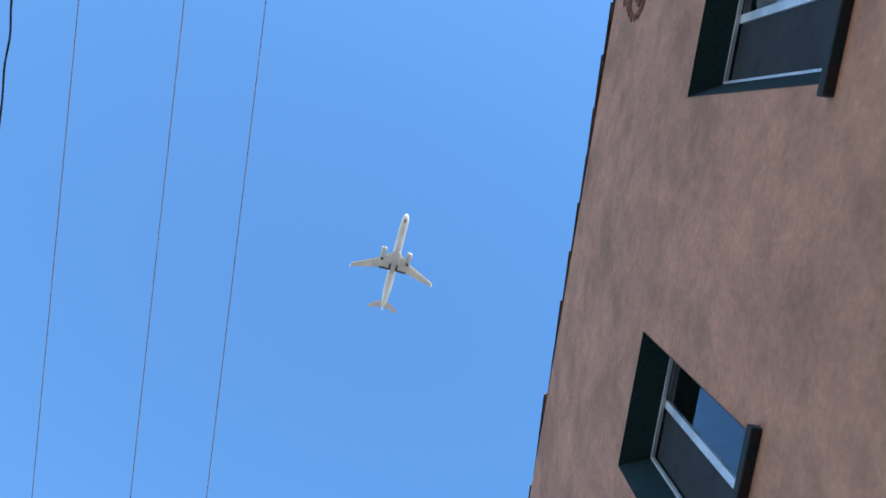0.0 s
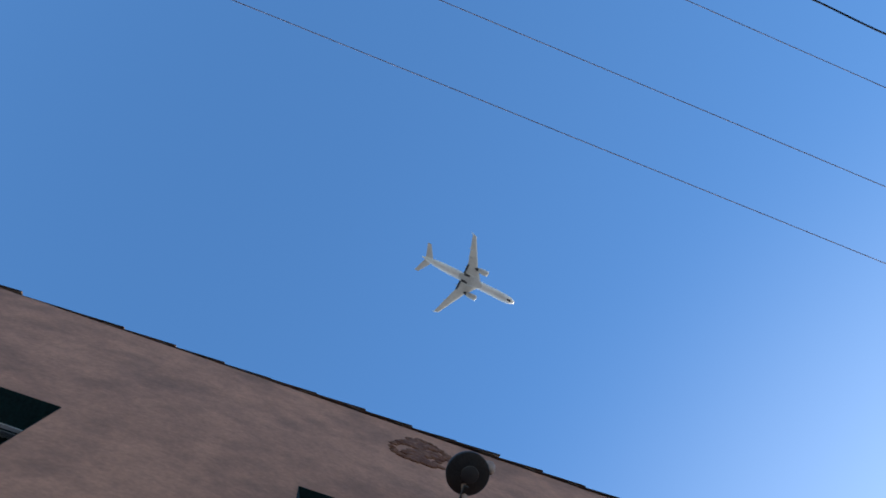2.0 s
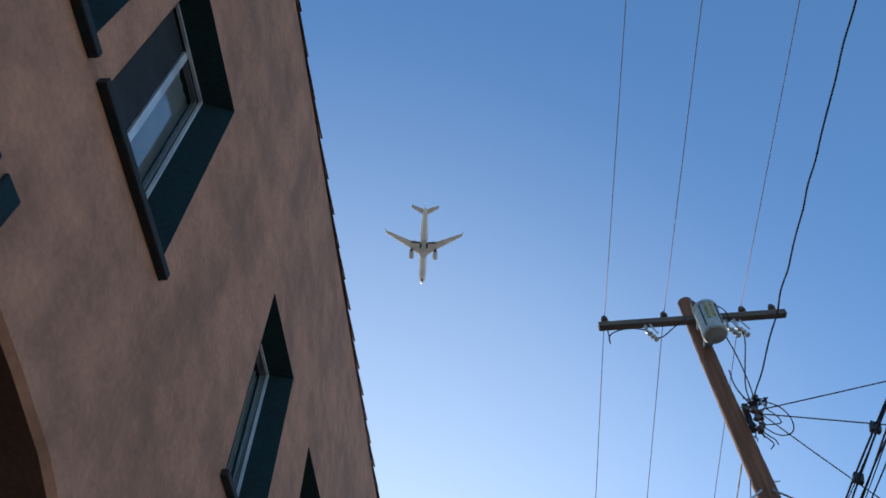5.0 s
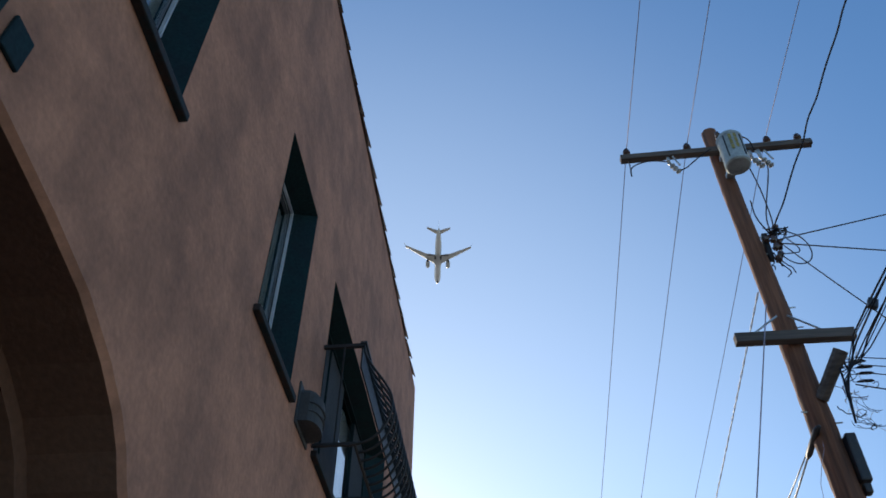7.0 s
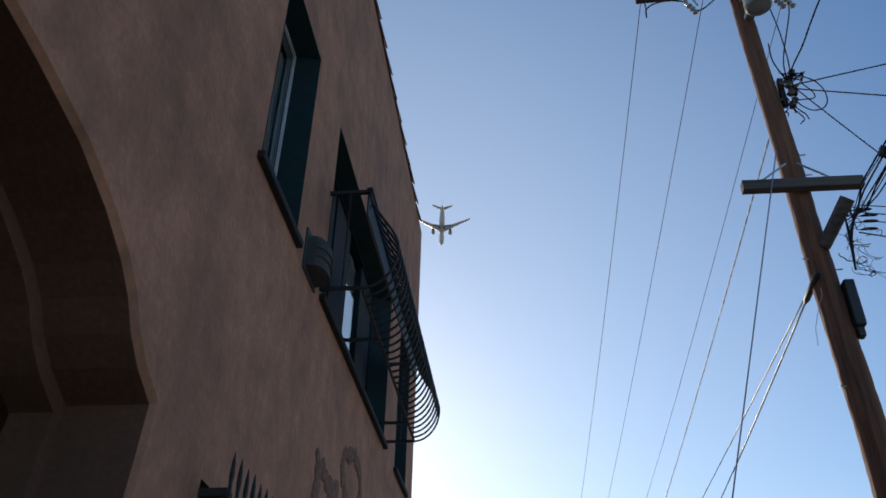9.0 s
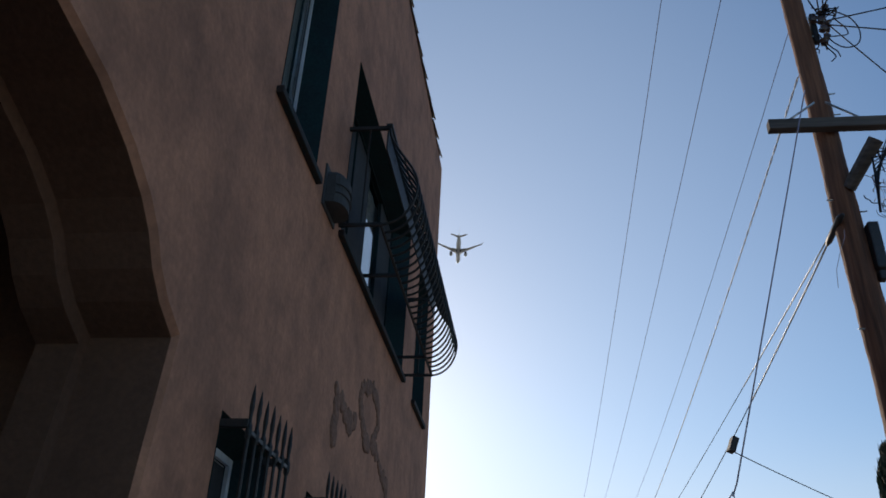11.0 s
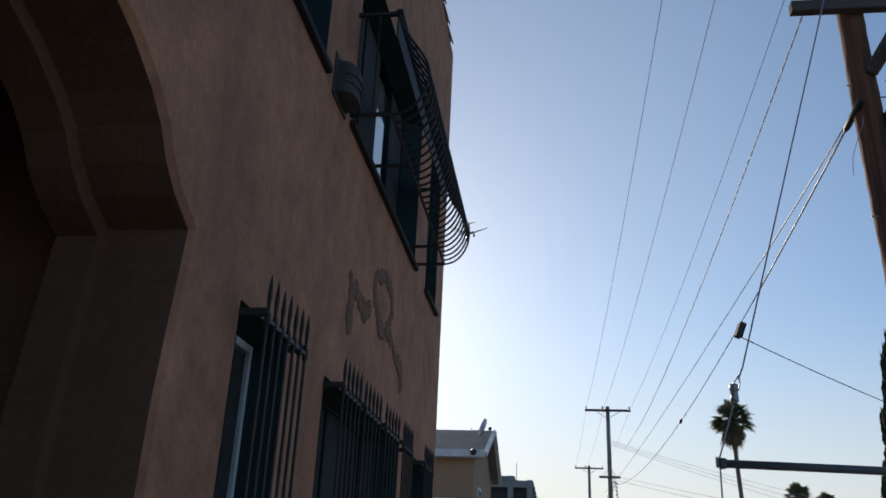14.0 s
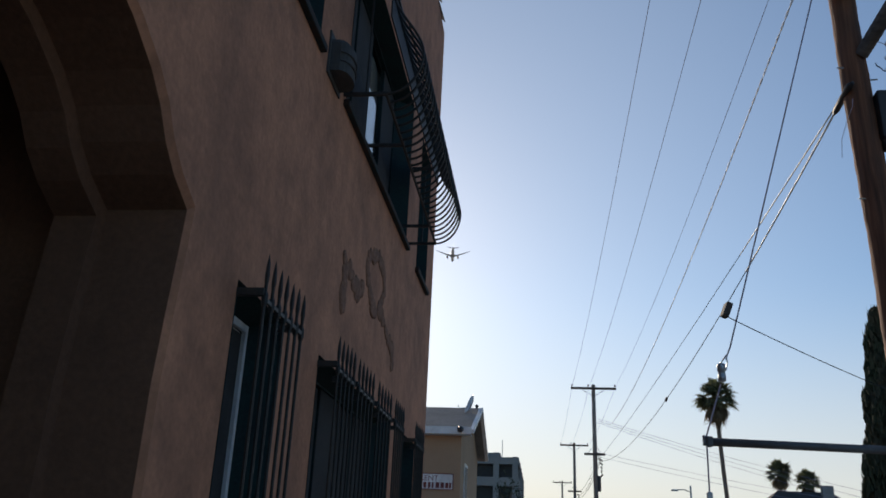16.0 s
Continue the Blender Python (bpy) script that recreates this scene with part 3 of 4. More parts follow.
def build_vent_hood():
    v = thing("vent_hood", "grey steel exhaust vent hood on the upper stucco wall", "vent", at=(0, 4.24, 4.32))
    part("plate", a_box(-0.004, 0.012, -0.02, 0.30, 0.0, 0.30, bevel=0.004), AC_METAL, v, "thin mounting plate")
    bm = bmesh.new()
    ring = []
    for i in range(13):
        a = math.pi * i / 12
        ring.append((0.012 + 0.12 * math.sin(a) ** 0.55, 0.14 - 0.135 * math.cos(a)))
    low, high = [bm.verts.new((x, y, 0.03)) for x, y in ring], [bm.verts.new((x, y, 0.23)) for x, y in ring]
    cap = [bm.verts.new((0.012 + (x - 0.012) * 0.8, 0.14 + (y - 0.14) * 0.85, 0.26)) for x, y in ring]
    for p, q in ((low, high), (high, cap)):
        for i in range(12):
            bm.faces.new((p[i], p[i + 1], q[i + 1], q[i]))
    bm.faces.new(low[::-1])
    bm.faces.new(cap)
    part("hood", bm, AC_METAL, v, "rounded weathered hood")
    for z in (0.10, 0.16):
        band = bmesh.new()
        tube(band, [(x + 0.004, y, z) for x, y in ring[1:-1]], 0.007, 5)
        part("louvre", band, AC_METAL, v)


def build_wall_lamp():
    lamp = thing("wall_lamp", "dark round enamel lamp on a bent arm under the eave", "lamp", at=(0.0, 1.17, 6.05))
    bm = bmesh.new()
    lathe(bm, [(0.125, 0.40), (0.132, 0.405), (0.13, 0.43), (0.10, 0.49), (0.055, 0.52), (0.03, 0.55), (0.002, 0.555)], at=(0.22, 0.0, 0), sides=28)
    part("shade", bm, LAMP_METAL, lamp, "dark enamel shade seen from below", smooth=True)
    bm = bmesh.new()
    lathe(bm, [(0.05, 0.385), (0.055, 0.39), (0.04, 0.42), (0.03, 0.44)], at=(0.22, 0.01, 0), sides=16)
    part("socket", bm, PLANE_DARK, lamp, smooth=True)
    part("arm", a_tube([(0.0, 0.02, 0.05), (0.05, 0.02, 0.08), (0.09, 0.01, 0.2), (0.12, 0.0, 0.32), (0.16, 0.0, 0.43), (0.22, 0, 0.5)], 0.016, 8), PALE_METAL, lamp, "pale flaking arm")
    part("bracket", a_box(0.06, 0.17, -0.018, 0.012, 0.30, 0.335, bevel=0.006), IRON, lamp)
    drip = bmesh.new()
    lathe(drip, [(0.004, 0.43), (0.03, 0.5), (0.045, 0.56), (0.03, 0.575)], at=(0.27, 0.13, -0.05), sides=12)
    part("sensor", drip, PALE_METAL, lamp, "small rusty conical sensor", smooth=True)
    part("sensor_arm", a_tube([(0.22, 0.0, 0.5), (0.27, 0.13, 0.5)], 0.012, 6), PALE_METAL, lamp)
    part("mount", lathe(bmesh.new(), [(0.035, -0.004), (0.034, 0.012), (0.018, 0.02)], at=(0, 0.02, 0.05), sides=14, axis="x"), PALE_METAL, lamp)
    part("conduit", a_tube([(0.012, 0.02, 0.05), (0.03, 0.045, 0.02), (0.028, 0.055, -0.03), (0.014, 0.03, -0.06), (-0.01, 0.0, -0.06)], 0.011, 8), PALE_METAL, lamp, "pale hooked conduit end", smooth=True)


def blob_strip(name, points, widths, height, mat, seed):
    """A lumpy raised strip of plaster on the wall's face along points (y, z)."""
    bm = bmesh.new()
    rnd = random.Random(seed)
    for (y, z), w in zip(points, widths):
        for _ in range(5):
            c = Vector((0.0, y + rnd.uniform(-0.5, 0.5) * w, z + rnd.uniform(-0.5, 0.5) * w))
            r = bmesh.ops.create_icosphere(bm, subdivisions=2, radius=w * rnd.uniform(0.5, 0.8))
            for v in r["verts"]:
                v.co = Vector((v.co.x * height / w * rnd.uniform(0.8, 1.1), v.co.y, v.co.z)) * (1 + 0.25 * noise.noise(v.co * 18 + c * 7)) + c
    return bm


def build_wall_marks():
    ring = []
    for i in range(34):
        a = 2 * math.pi * i / 34
        ring.append((1.05 + 0.19 * math.cos(a) + 0.03 * math.sin(3 * a) + 0.06 * math.sin(a), 7.56 + 0.33 * math.sin(a) + 0.03 * math.cos(4 * a)))
    fill = [(1.05 + 0.12 * math.cos(k * 2.4) * (k % 3) / 2, 7.56 + 0.27 * math.sin(k * 1.7)) for k in range(30)]
    bm = blob_strip("scar", ring + fill, [0.036] * 34 + [0.055, 0.075, 0.06] * 10, 0.02, STUCCO_SCAR, 4)
    tagged(part("plaster_scar", bm, STUCCO_SCAR, smooth=True), "rough rusty ring of broken plaster near the eave", "plaster scar")
    strokes = ([(5.09, 3.43), (5.13, 3.36), (5.11, 3.27), (5.09, 3.19), (5.13, 3.14)],
               [(5.21, 3.41), (5.33, 3.38), (5.45, 3.35), (5.55, 3.34), (5.66, 3.41)],
               [(6.19, 3.38), (6.06, 3.40), (5.96, 3.45), (5.89, 3.51), (5.79, 3.56), (5.79, 3.64), (5.87, 3.74), (6.06, 3.81), (6.24, 3.83), (6.38, 3.80), (6.45, 3.74), (6.49, 3.67), (6.45, 3.59), (6.38, 3.52), (6.30, 3.44)],
               [(6.34, 3.45), (6.49, 3.42), (6.62, 3.37), (6.79, 3.32), (6.97, 3.29), (7.03, 3.23), (7.02, 3.15)])
    orn = thing("plaster_ornament", "weathered curling plaster ornament on the stucco wall", "ornament")
    for seed, some in enumerate(strokes, 9):
        fine = [tuple(Vector(p).lerp(Vector(q), u)) for p, q in zip(some, some[1:]) for u in (0.0, 0.5)] + [some[-1]]
        rnd = random.Random(seed)
        part("scroll", blob_strip("relief", fine, [rnd.uniform(0.05, 0.09) for _ in fine], 0.016, STUCCO_RELIEF, seed), STUCCO_RELIEF, orn, smooth=True)
    n = thing("wall_sign", "dark teal raised metal bars fixed over the arch", "sign")
    for y in (0.97, 1.12):
        part("bar", a_box(-0.002, 0.014, y, y + 0.10, 3.50, 3.64, bevel=0.006), TEAL, n)


# ---- poles and wires ----
POLE_X, POLE_Y = 4.46, 7.8


def pin_insulator(parent, x, y, z, s=1.0):
    bm = bmesh.new()
    lathe(bm, [(0.012 * s, 0), (0.012 * s, 0.05 * s), (0.05 * s, 0.055 * s), (0.055 * s, 0.085 * s), (0.03 * s, 0.1 * s), (0.045 * s, 0.12 * s), (0.03 * s, 0.15 * s), (0.005, 0.155 * s)], at=(x, y, z), sides=12)
    return part("insulator", bm, PORCELAIN, parent, "dark glazed insulator", smooth=True)


def build_near_pole():
    p = thing("utility_pole", "reddish brown wooden utility pole with crossarms, transformer and cable fittings", "utility pole", at=(0, 0.18, 0))
    pts, radii = [], []
    for i in range(240):
        z = -0.2 + 11.73 * i / 239
        pts.append((4.71 - 0.021 * z + 0.006 * math.sin(z * 1.7), POLE_Y + 0.004 * math.sin(z * 2.3), z))
        radii.append((0.172 - 0.0055 * z) * (1 + 0.012 * math.sin(z * 5.1)))
    bm = tube(bmesh.new(), pts, radii, 28)
    for v in bm.verts:
        d = v.co - Vector((4.71 - 0.021 * v.co.z, POLE_Y, v.co.z))
        v.co += d * (0.03 * noise.noise(Vector((v.co.x * 14, v.co.y * 14, v.co.z * 0.8))) + 0.05 * noise.noise(Vector((v.co.x * 26, v.co.y * 26, v.co.z * 7.0))))
    part("pole", bm, WOOD, p, "creosoted wooden pole with splintered edges", smooth=True)
    arm = part("crossarm", a_box(3.06, 5.74, 7.565, 7.665, 10.855, 10.955, bevel=0.008), ARM_WOOD, p, "grey brown wooden crossarm")
    arm.matrix_basis = pose(4.4, 7.6, 10.88, 0, -1.9, 0) @ Matrix.Translation((-4.4, -7.6, -10.9))
    for x in (3.17, 4.03, 5.16, 5.59):
        pin_insulator(arm, x, 7.615, 10.96, 1.0)
    arm2 = part("crossarm", a_box(3.88, 5.20, 7.55, 7.66, 7.44, 7.57, bevel=0.008), ARM_WOOD, p, "dark wooden lower crossarm")
    for s in (-1, 1):
        part("brace", a_tube([(4.5 + s * 0.06, 7.64, 7.85), (4.5 + s * 0.42, 7.62, 7.57)], 0.013, 5), GALVANISED, arm2)
    part("extension_arm", a_tube([(4.62, 7.7, 6.72), (4.86, 7.35, 7.10)], [0.072, 0.08], 10), ARM_WOOD, p, "short stout wooden bracket")
    tank = bmesh.new()
    lathe(tank, [(0.15, 10.22), (0.172, 10.24), (0.172, 10.31), (0.168, 10.32), (0.168, 10.74), (0.177, 10.75), (0.177, 10.79), (0.155, 10.83), (0.06, 10.86)], at=(4.54, 7.38, 0.03), sides=28)
    t = part("transformer", tank, TANK, p, "pale grey transformer can with yellow marks", smooth=False)
    for dx, z, h in ((-0.035, 10.44, 0.09), (-0.035, 10.55, 0.09), (-0.035, 10.66, 0.09), (0.035, 10.47, 0.09), (0.035, 10.58, 0.09), (0.035, 10.69, 0.07)):
        part("marking", a_box(4.53 + dx - 0.02, 4.53 + dx + 0.02, 7.208, 7.218, z, z + h), YELLOW, t)
    for ang in (-0.75, 0.62):
        cx, cy = 4.54 + 0.171 * math.sin(ang), 7.38 - 0.171 * math.cos(ang)
        part("tank_strap", a_tube([(cx, cy, 10.33), (cx, cy, 10.76)], 0.011, 6), LAMP_METAL, t, "dark upright seam")
    for dx in (-0.09, 0.09):
        bm = bmesh.new()
        lathe(bm, [(0.03, 10.97), (0.045, 11.0), (0.025, 11.03), (0.04, 11.06), (0.02, 11.12)], at=(4.51 + dx, 7.4, -0.08), sides=10)
        part("bushing", bm, PORCELAIN, t)
    part("hanger", a_box(4.44, 4.56, 7.5, 7.68, 10.35, 10.42, bevel=0.006), GALVANISED, t)
    part("hanger", a_box(4.44, 4.56, 7.5, 7.68, 10.72, 10.79, bevel=0.006), GALVANISED, t)
    # fused cutouts under the arm and their leads
    for x in (3.72, 4.86, 4.98):
        bm = bmesh.new()
        lathe(bm, [(0.02, -0.13), (0.045, -0.11), (0.025, -0.07), (0.045, -0.04), (0.025, 0.0), (0.045, 0.03), (0.02, 0.07), (0.03, 0.11)], sides=10)
        bmesh.ops.transform(bm, matrix=pose(x + 0.05, 7.62, 10.60, 0, -28, 0), verts=bm.verts)
        part("cutout", bm, PALE_PORCELAIN, p, "pale porcelain fused cutout")
        part("cutout_bracket", a_box(x - 0.02, x + 0.02, 7.6, 7.64, 10.74, 10.86), GALVANISED, p)
        part("fuse_holder", a_tube([(x + 0.05, 7.55, 10.75), (x + 0.1, 7.5, 10.5)], 0.014, 6), BRIGHT_CABLE, p)
    for line in ([(3.16, 7.6, 10.48), (3.17, 7.6, 10.58), (3.24, 7.6, 10.67), (3.38, 7.6, 10.73), (3.54, 7.6, 10.74), (3.7, 7.6, 10.70)], [(3.84, 7.6, 10.50), (3.93, 7.58, 10.53), (4.03, 7.57, 10.62), (4.14, 7.55, 10.71), (4.3, 7.5, 10.80)], [(3.17, 7.62, 10.95), (3.17, 7.6, 10.62), (3.16, 7.6, 10.44)],
                 [(4.66, 7.45, 11.05), (4.85, 7.5, 10.95), (4.9, 7.55, 10.75)], [(5.0, 7.55, 10.5), (4.98, 7.6, 10.3), (4.78, 7.66, 9.6), (4.76, 7.7, 9.3)], [(4.7, 7.45, 10.3), (4.8, 7.6, 10.0), (4.83, 7.68, 9.5), (4.78, 7.7, 9.2)],
                 [(4.66, 7.7, 9.9), (4.62, 7.62, 9.5), (4.7, 7.62, 9.2)]):
        part("lead", a_tube(curvy(line), 0.0095, 5), CABLE, p, "", True)
    # the knot of service fittings
    rnd = random.Random(3)
    rack = part("service_rack", a_box(4.65, 4.71, 7.72, 7.80, 8.85, 9.3, bevel=0.01), LAMP_METAL, p)
    for i in range(9):
        c = Vector((4.70 + rnd.uniform(-0.04, 0.14), 7.62 + rnd.uniform(-0.08, 0.08), 8.75 + 0.062 * i + rnd.uniform(-0.03, 0.03)))
        bm = bmesh.new()
        lathe(bm, [(0.02, -0.04), (0.045, -0.03), (0.028, 0.0), (0.045, 0.03), (0.02, 0.045)], at=c, sides=9, axis=rnd.choice("xyz"))
        part("spool_insulator", bm, PORCELAIN, rack)
    for i in range(12):
        a = Vector((4.68 + rnd.uniform(-0.1, 0.12), 7.6 + rnd.uniform(-0.1, 0.1), 9.1 + rnd.uniform(-0.4, 0.35)))
        b = a + Vector((rnd.uniform(-0.05, 0.14), rnd.uniform(-0.1, 0.1), rnd.uniform(-0.3, 0.25)))
        m = (a + b) / 2 + Vector((rnd.uniform(-0.1, 0.2), 0, rnd.uniform(-0.2, 0.1)))
        part("jumper", a_tube(curvy([a, a.lerp(m, 0.7) + Vector((0.02, 0, -0.02)), m, b.lerp(m, 0.6) + Vector((0.02, 0, 0.01)), b]), 0.0075, 5), CABLE, p)
    ring = [(4.72, 7.55, 8.78), (4.76, 7.54, 8.66), (4.86, 7.53, 8.56), (4.98, 7.52, 8.56), (5.06, 7.52, 8.66), (5.08, 7.53, 8.84), (5.02, 7.54, 9.02), (4.9, 7.56, 9.14), (4.76, 7.58, 9.22)]
    part("jumper", a_tube(curvy(ring), 0.008, 6), CABLE, p, "long drooping cable loop")
    # telephone fittings lower down
    part("terminal_box", a_box(4.69, 4.80, 7.62, 7.78, 5.72, 6.26, bevel=0.02), LAMP_METAL, p, "dark cable terminal box")
    part("terminal_box", a_box(4.70, 4.77, 7.64, 7.74, 5.60, 5.70, bevel=0.015), LAMP_METAL, p)
    for i in range(30):
        z = 6.3 + 0.95 * rnd.random() ** 1.2
        a = Vector((4.72 + 0.28 * rnd.random() + 0.12 * (z - 6.3), 7.56 + rnd.uniform(-0.08, 0.08), z))
        ang, span, r = rnd.uniform(0, 6.28), rnd.uniform(0.25, 0.6), rnd.uniform(0.03, 0.11)
        squash = rnd.uniform(0.4, 1.3)
        loop = [a + Vector((r * math.cos(ang + k * span) + 0.012 * k, rnd.uniform(-0.02, 0.02), r * squash * math.sin(ang + k * span) - 0.01 * k)) for k in range(9)]
        part("cable_loop", a_tube(curvy(loop, 3), rnd.choice((0.003, 0.004, 0.006)), 5), rnd.choice((CABLE, CABLE, CABLE, BRIGHT_CABLE, CONDUCTOR)), p)
    for i, z in enumerate((7.08, 7.0, 6.92, 6.82)):
        x = 4.98 + rnd.uniform(-0.04, 0.08)
        part("splice", a_tube([(x, 7.55, z), (x + 0.05, 7.54, z + 0.004), (x + 0.14, 7.53, z - 0.004), (x + 0.17, 7.53, z - 0.006)], [0.008, 0.018, 0.018, 0.008], 7), CABLE, p)
        part("lead", a_tube([(4.86, 7.4, 7.08 - 0.03 * i), (4.92, 7.48, z - 0.05), (x, 7.55, z)], 0.006, 5), CABLE, p)
    part("lead", a_tube([(4.46, 7.66, 6.18), (4.44, 7.64, 6.08), (4.36, 7.64, 5.9), (4.29, 7.64, 5.7), (4.27, 7.64, 5.5)], 0.003, 5), CONDUCTOR, p, "thin stray wire end")
    for z in (9.25, 8.95, 8.05, 7.75, 6.6, 6.45, 5.1):
        side = 1 if int(z * 20) % 2 else -1
        x = 4.71 - 0.021 * z
        part("step_bolt", a_tube([(x, 7.76, z), (x + side * 0.19, 7.74, z)], 0.009, 6), GALVANISED, p)
    part("sleeve", a_tube([(4.46, 7.60, 6.335), (4.445, 7.66, 6.33), (4.435, 8.05, 6.275), (4.432, 8.13, 6.262)], [0.018, 0.036, 0.036, 0.014], 10), LAMP_METAL, p, "dark taped cable sleeve", smooth=True)


def wire(name, label, points, radius, mat, sides=5, group="overhead wires"):
    return tagged(part(name, a_tube(points, radius, sides), mat, smooth=True), label, "wire", group=group)


def build_guy():
    g = thing("pavement_guy", "steel guy wire with insulator and grey pipe strut", "guy wire", at=(0, 0, 0))
    part("strut", a_tube([(4.56, 7.95, 2.66), (2.80, 7.8, 2.675)], 0.037, 14), STRUT, g, "dark grey steel pipe strut", smooth=True)
    part("strut_cap", a_box(2.765, 2.82, 7.755, 7.845, 2.63, 2.72, bevel=0.012), STRUT, g)
    part("strut_clamp", a_tube([(2.75, 7.8, 2.64), (2.75, 7.8, 2.73)], 0.016, 8), GALVANISED, g)
    part("guy_strand", a_tube([(4.33, 7.72, 7.95), (3.04, 7.8, 3.55), (2.99, 7.8, 3.43)], 0.0075, 6), CONDUCTOR, g)
    for s in (-1, 1):
        part("guy_loop", a_tube([(2.995, 7.8, 3.47), (2.975 + s * 0.028, 7.8, 3.40), (2.955 + s * 0.03, 7.8, 3.33)], 0.007, 5), GALVANISED, g)
    bm2 = bmesh.new()
    lathe(bm2, [(0.022, 3.22), (0.037, 3.23), (0.037, 3.27), (0.034, 3.275), (0.034, 3.32), (0.04, 3.325), (0.04, 3.38), (0.025, 3.39)], at=(2.945, 7.8, 0), sides=14)
    part("strain_insulator", bm2, GALVANISED, g, "pale grey strain insulator", smooth=True)
    part("guy_strand", a_tube([(2.93, 7.8, 3.2), (2.77, 7.8, 2.72), (2.765, 7.8, 2.2), (2.76, 7.8, -0.05)], 0.0075, 6), CONDUCTOR, g)
    part("turnbuckle", a_box(2.74, 2.79, 7.78, 7.82, 2.12, 2.24, bevel=0.01), GALVANISED, g)


def build_wires():
    for x0, x1, z, xf in ((3.17, 3.32, 11.02, 3.02), (4.03, 4.22, 11.04, 3.95), (5.14, 5.42, 11.08, 5.36)):
        wire("power_line", "thin weathered bare power line over the pavement", sagging((x1, -46, z - 0.1), (x0, 7.8, z), 0.35) , 0.006, CONDUCTOR)
        wire("power_line", "thin weathered bare power line along the street", sagging((x0, 7.8, z), (xf, 46, 10.75), 0.55), 0.006, CONDUCTOR)
        wire("power_line", "thin weathered bare power line along the street", sagging((xf, 46, 10.75), (xf - 0.05, 71, 10.95), 0.3), 0.006, CONDUCTOR)
    run = sagging((7.9, -46, 12.2), (4.76, 7.8, 9.2), 0.2, 600)
    run = [p + 0.011 * (0.6 + 0.4 * math.sin(k * 0.37)) * Vector((math.cos(k * 0.75 + math.sin(k * 0.11)), 0, math.sin(k * 0.75))) for k, p in enumerate(run)]
    wire("service_cable", "thick black wavering cable running to the pole", run, 0.0105, CABLE)
    w = part("service_cable", twisted(sagging((4.42, 8.06, 8.44), (5.06, 46, 8.70), 0.66, 30), 0.008, 0.5), BRIGHT_CABLE)
    tagged(w, "bright twisted wire cable shining in the sun", "wire", group="overhead wires")
    for a_end, b_end, sag, r in (((4.44, 7.8, 6.33), (3.90, 46, 6.32), 0.267, 0.0062), ((4.442, 7.8, 6.328), (4.34, 46, 6.76), 1.04, 0.008)):
        line = sagging(a_end, b_end, sag, 40)
        # the first stretch is painted bright for the sun's glint on the cable
        wire("telephone_cable", "thicker end of a telephone cable at the pole, sun glint in its pale colour", line[:6], r * 1.5, BRIGHT_CABLE)
        wire("telephone_cable", "dark telephone cable along the street", line[5:], r, CABLE)
    box_bm = a_box(-0.055, 0.055, -0.09, 0.09, -0.13, 0.13, bevel=0.02)
    o = part("splice_box", box_bm, AC_METAL)
    o.matrix_basis = pose(4.42, 14.0, 5.735, 0, 22, 10)
    tagged(o, "small grey splice box hanging on the telephone cable", "splice box")
    o = part("cable_weight", lathe(bmesh.new(), [(0.01, -0.12), (0.035, -0.08), (0.035, 0.05), (0.015, 0.11)], sides=10), LAMP_METAL)
    o.matrix_basis = pose(4.407, 21.2, 5.536, 75, 0, 0)
    tagged(o, "dark cable splice on the telephone cable", "splice")
    wire("service_drop", "thin black service cable crossing the street", sagging((4.42, 14.0, 5.62), (14.9, 26, 5.7), 0.2), 0.009, CABLE)
    for a, b, r in (((4.82, 7.85, 9.12), (17, 7.9, 12.4), 0.009), ((4.82, 7.85, 9.05), (17, 7.9, 7.2), 0.009), ((4.82, 7.82, 9.0), (7.2, 7.8, 5.6), 0.008), ((4.9, 7.6, 6.7), (17, 9, 5.0), 0.008), ((5.0, 7.6, 7.05), (17, 8.0, 6.3), 0.006), ((5.0, 7.6, 6.95), (17, 8.2, 6.1), 0.006), ((5.0, 7.6, 6.85), (17, 8.4, 5.7), 0.006)):
        wire("service_drop", "black service cable crossing the street from the pole", sagging(a, b, 0.12, 12), r, CABLE)
    rnd = random.Random(12)
    for i in range(7):
        ends = ((5.6 + 0.06 * i, -46, 8.2 + 0.07 * (i % 3)), (5.02 + 0.025 * i, 7.5, 7.2 + rnd.uniform(-0.12, 0.1)))
        line = sagging(*ends, 0.5, 120)
        wave, shift = rnd.uniform(0.25, 0.5), rnd.uniform(0, 6)
        line = [p + Vector((0.03 * math.sin(k * wave + shift), 0, 0.03 * math.cos(k * wave * 1.3 + shift))) for k, p in enumerate(line)]
        line += [Vector((4.9 + 0.02 * i, 7.56, 6.95)), Vector((4.80, 7.58, 6.6 + 0.05 * i)), Vector((4.76, 7.62, 6.25))]
        wire("telephone_cable", "loose black telephone cable following the street", line, rnd.choice((0.006, 0.008, 0.011)), CABLE)
    for y, x, z in ((6.9, 5.06, 7.2), (6.2, 5.08, 7.22)):
        o = part("cable_clamp", a_box(-0.05, 0.05, -0.03, 0.03, -0.06, 0.06, bevel=0.012), LAMP_METAL)
        o.matrix_basis = pose(x, y, z, 0, 20, 5)
        tagged(o, "dark clamp holding the bundle of telephone cables", "cable clamp")
    for k, (zf, bx, bz) in enumerate(((9.0, 24, 4.2), (8.9, 24, 3.6), (8.8, 24, 3.0), (7.2, 26, 3.6), (7.0, 26, 3.0))):
        wire("service_drop", "thin far service cable crossing the street", sagging((4.3, 45.9, zf), (bx, 44 - k, bz), 0.35, 12), 0.008, CONDUCTOR)
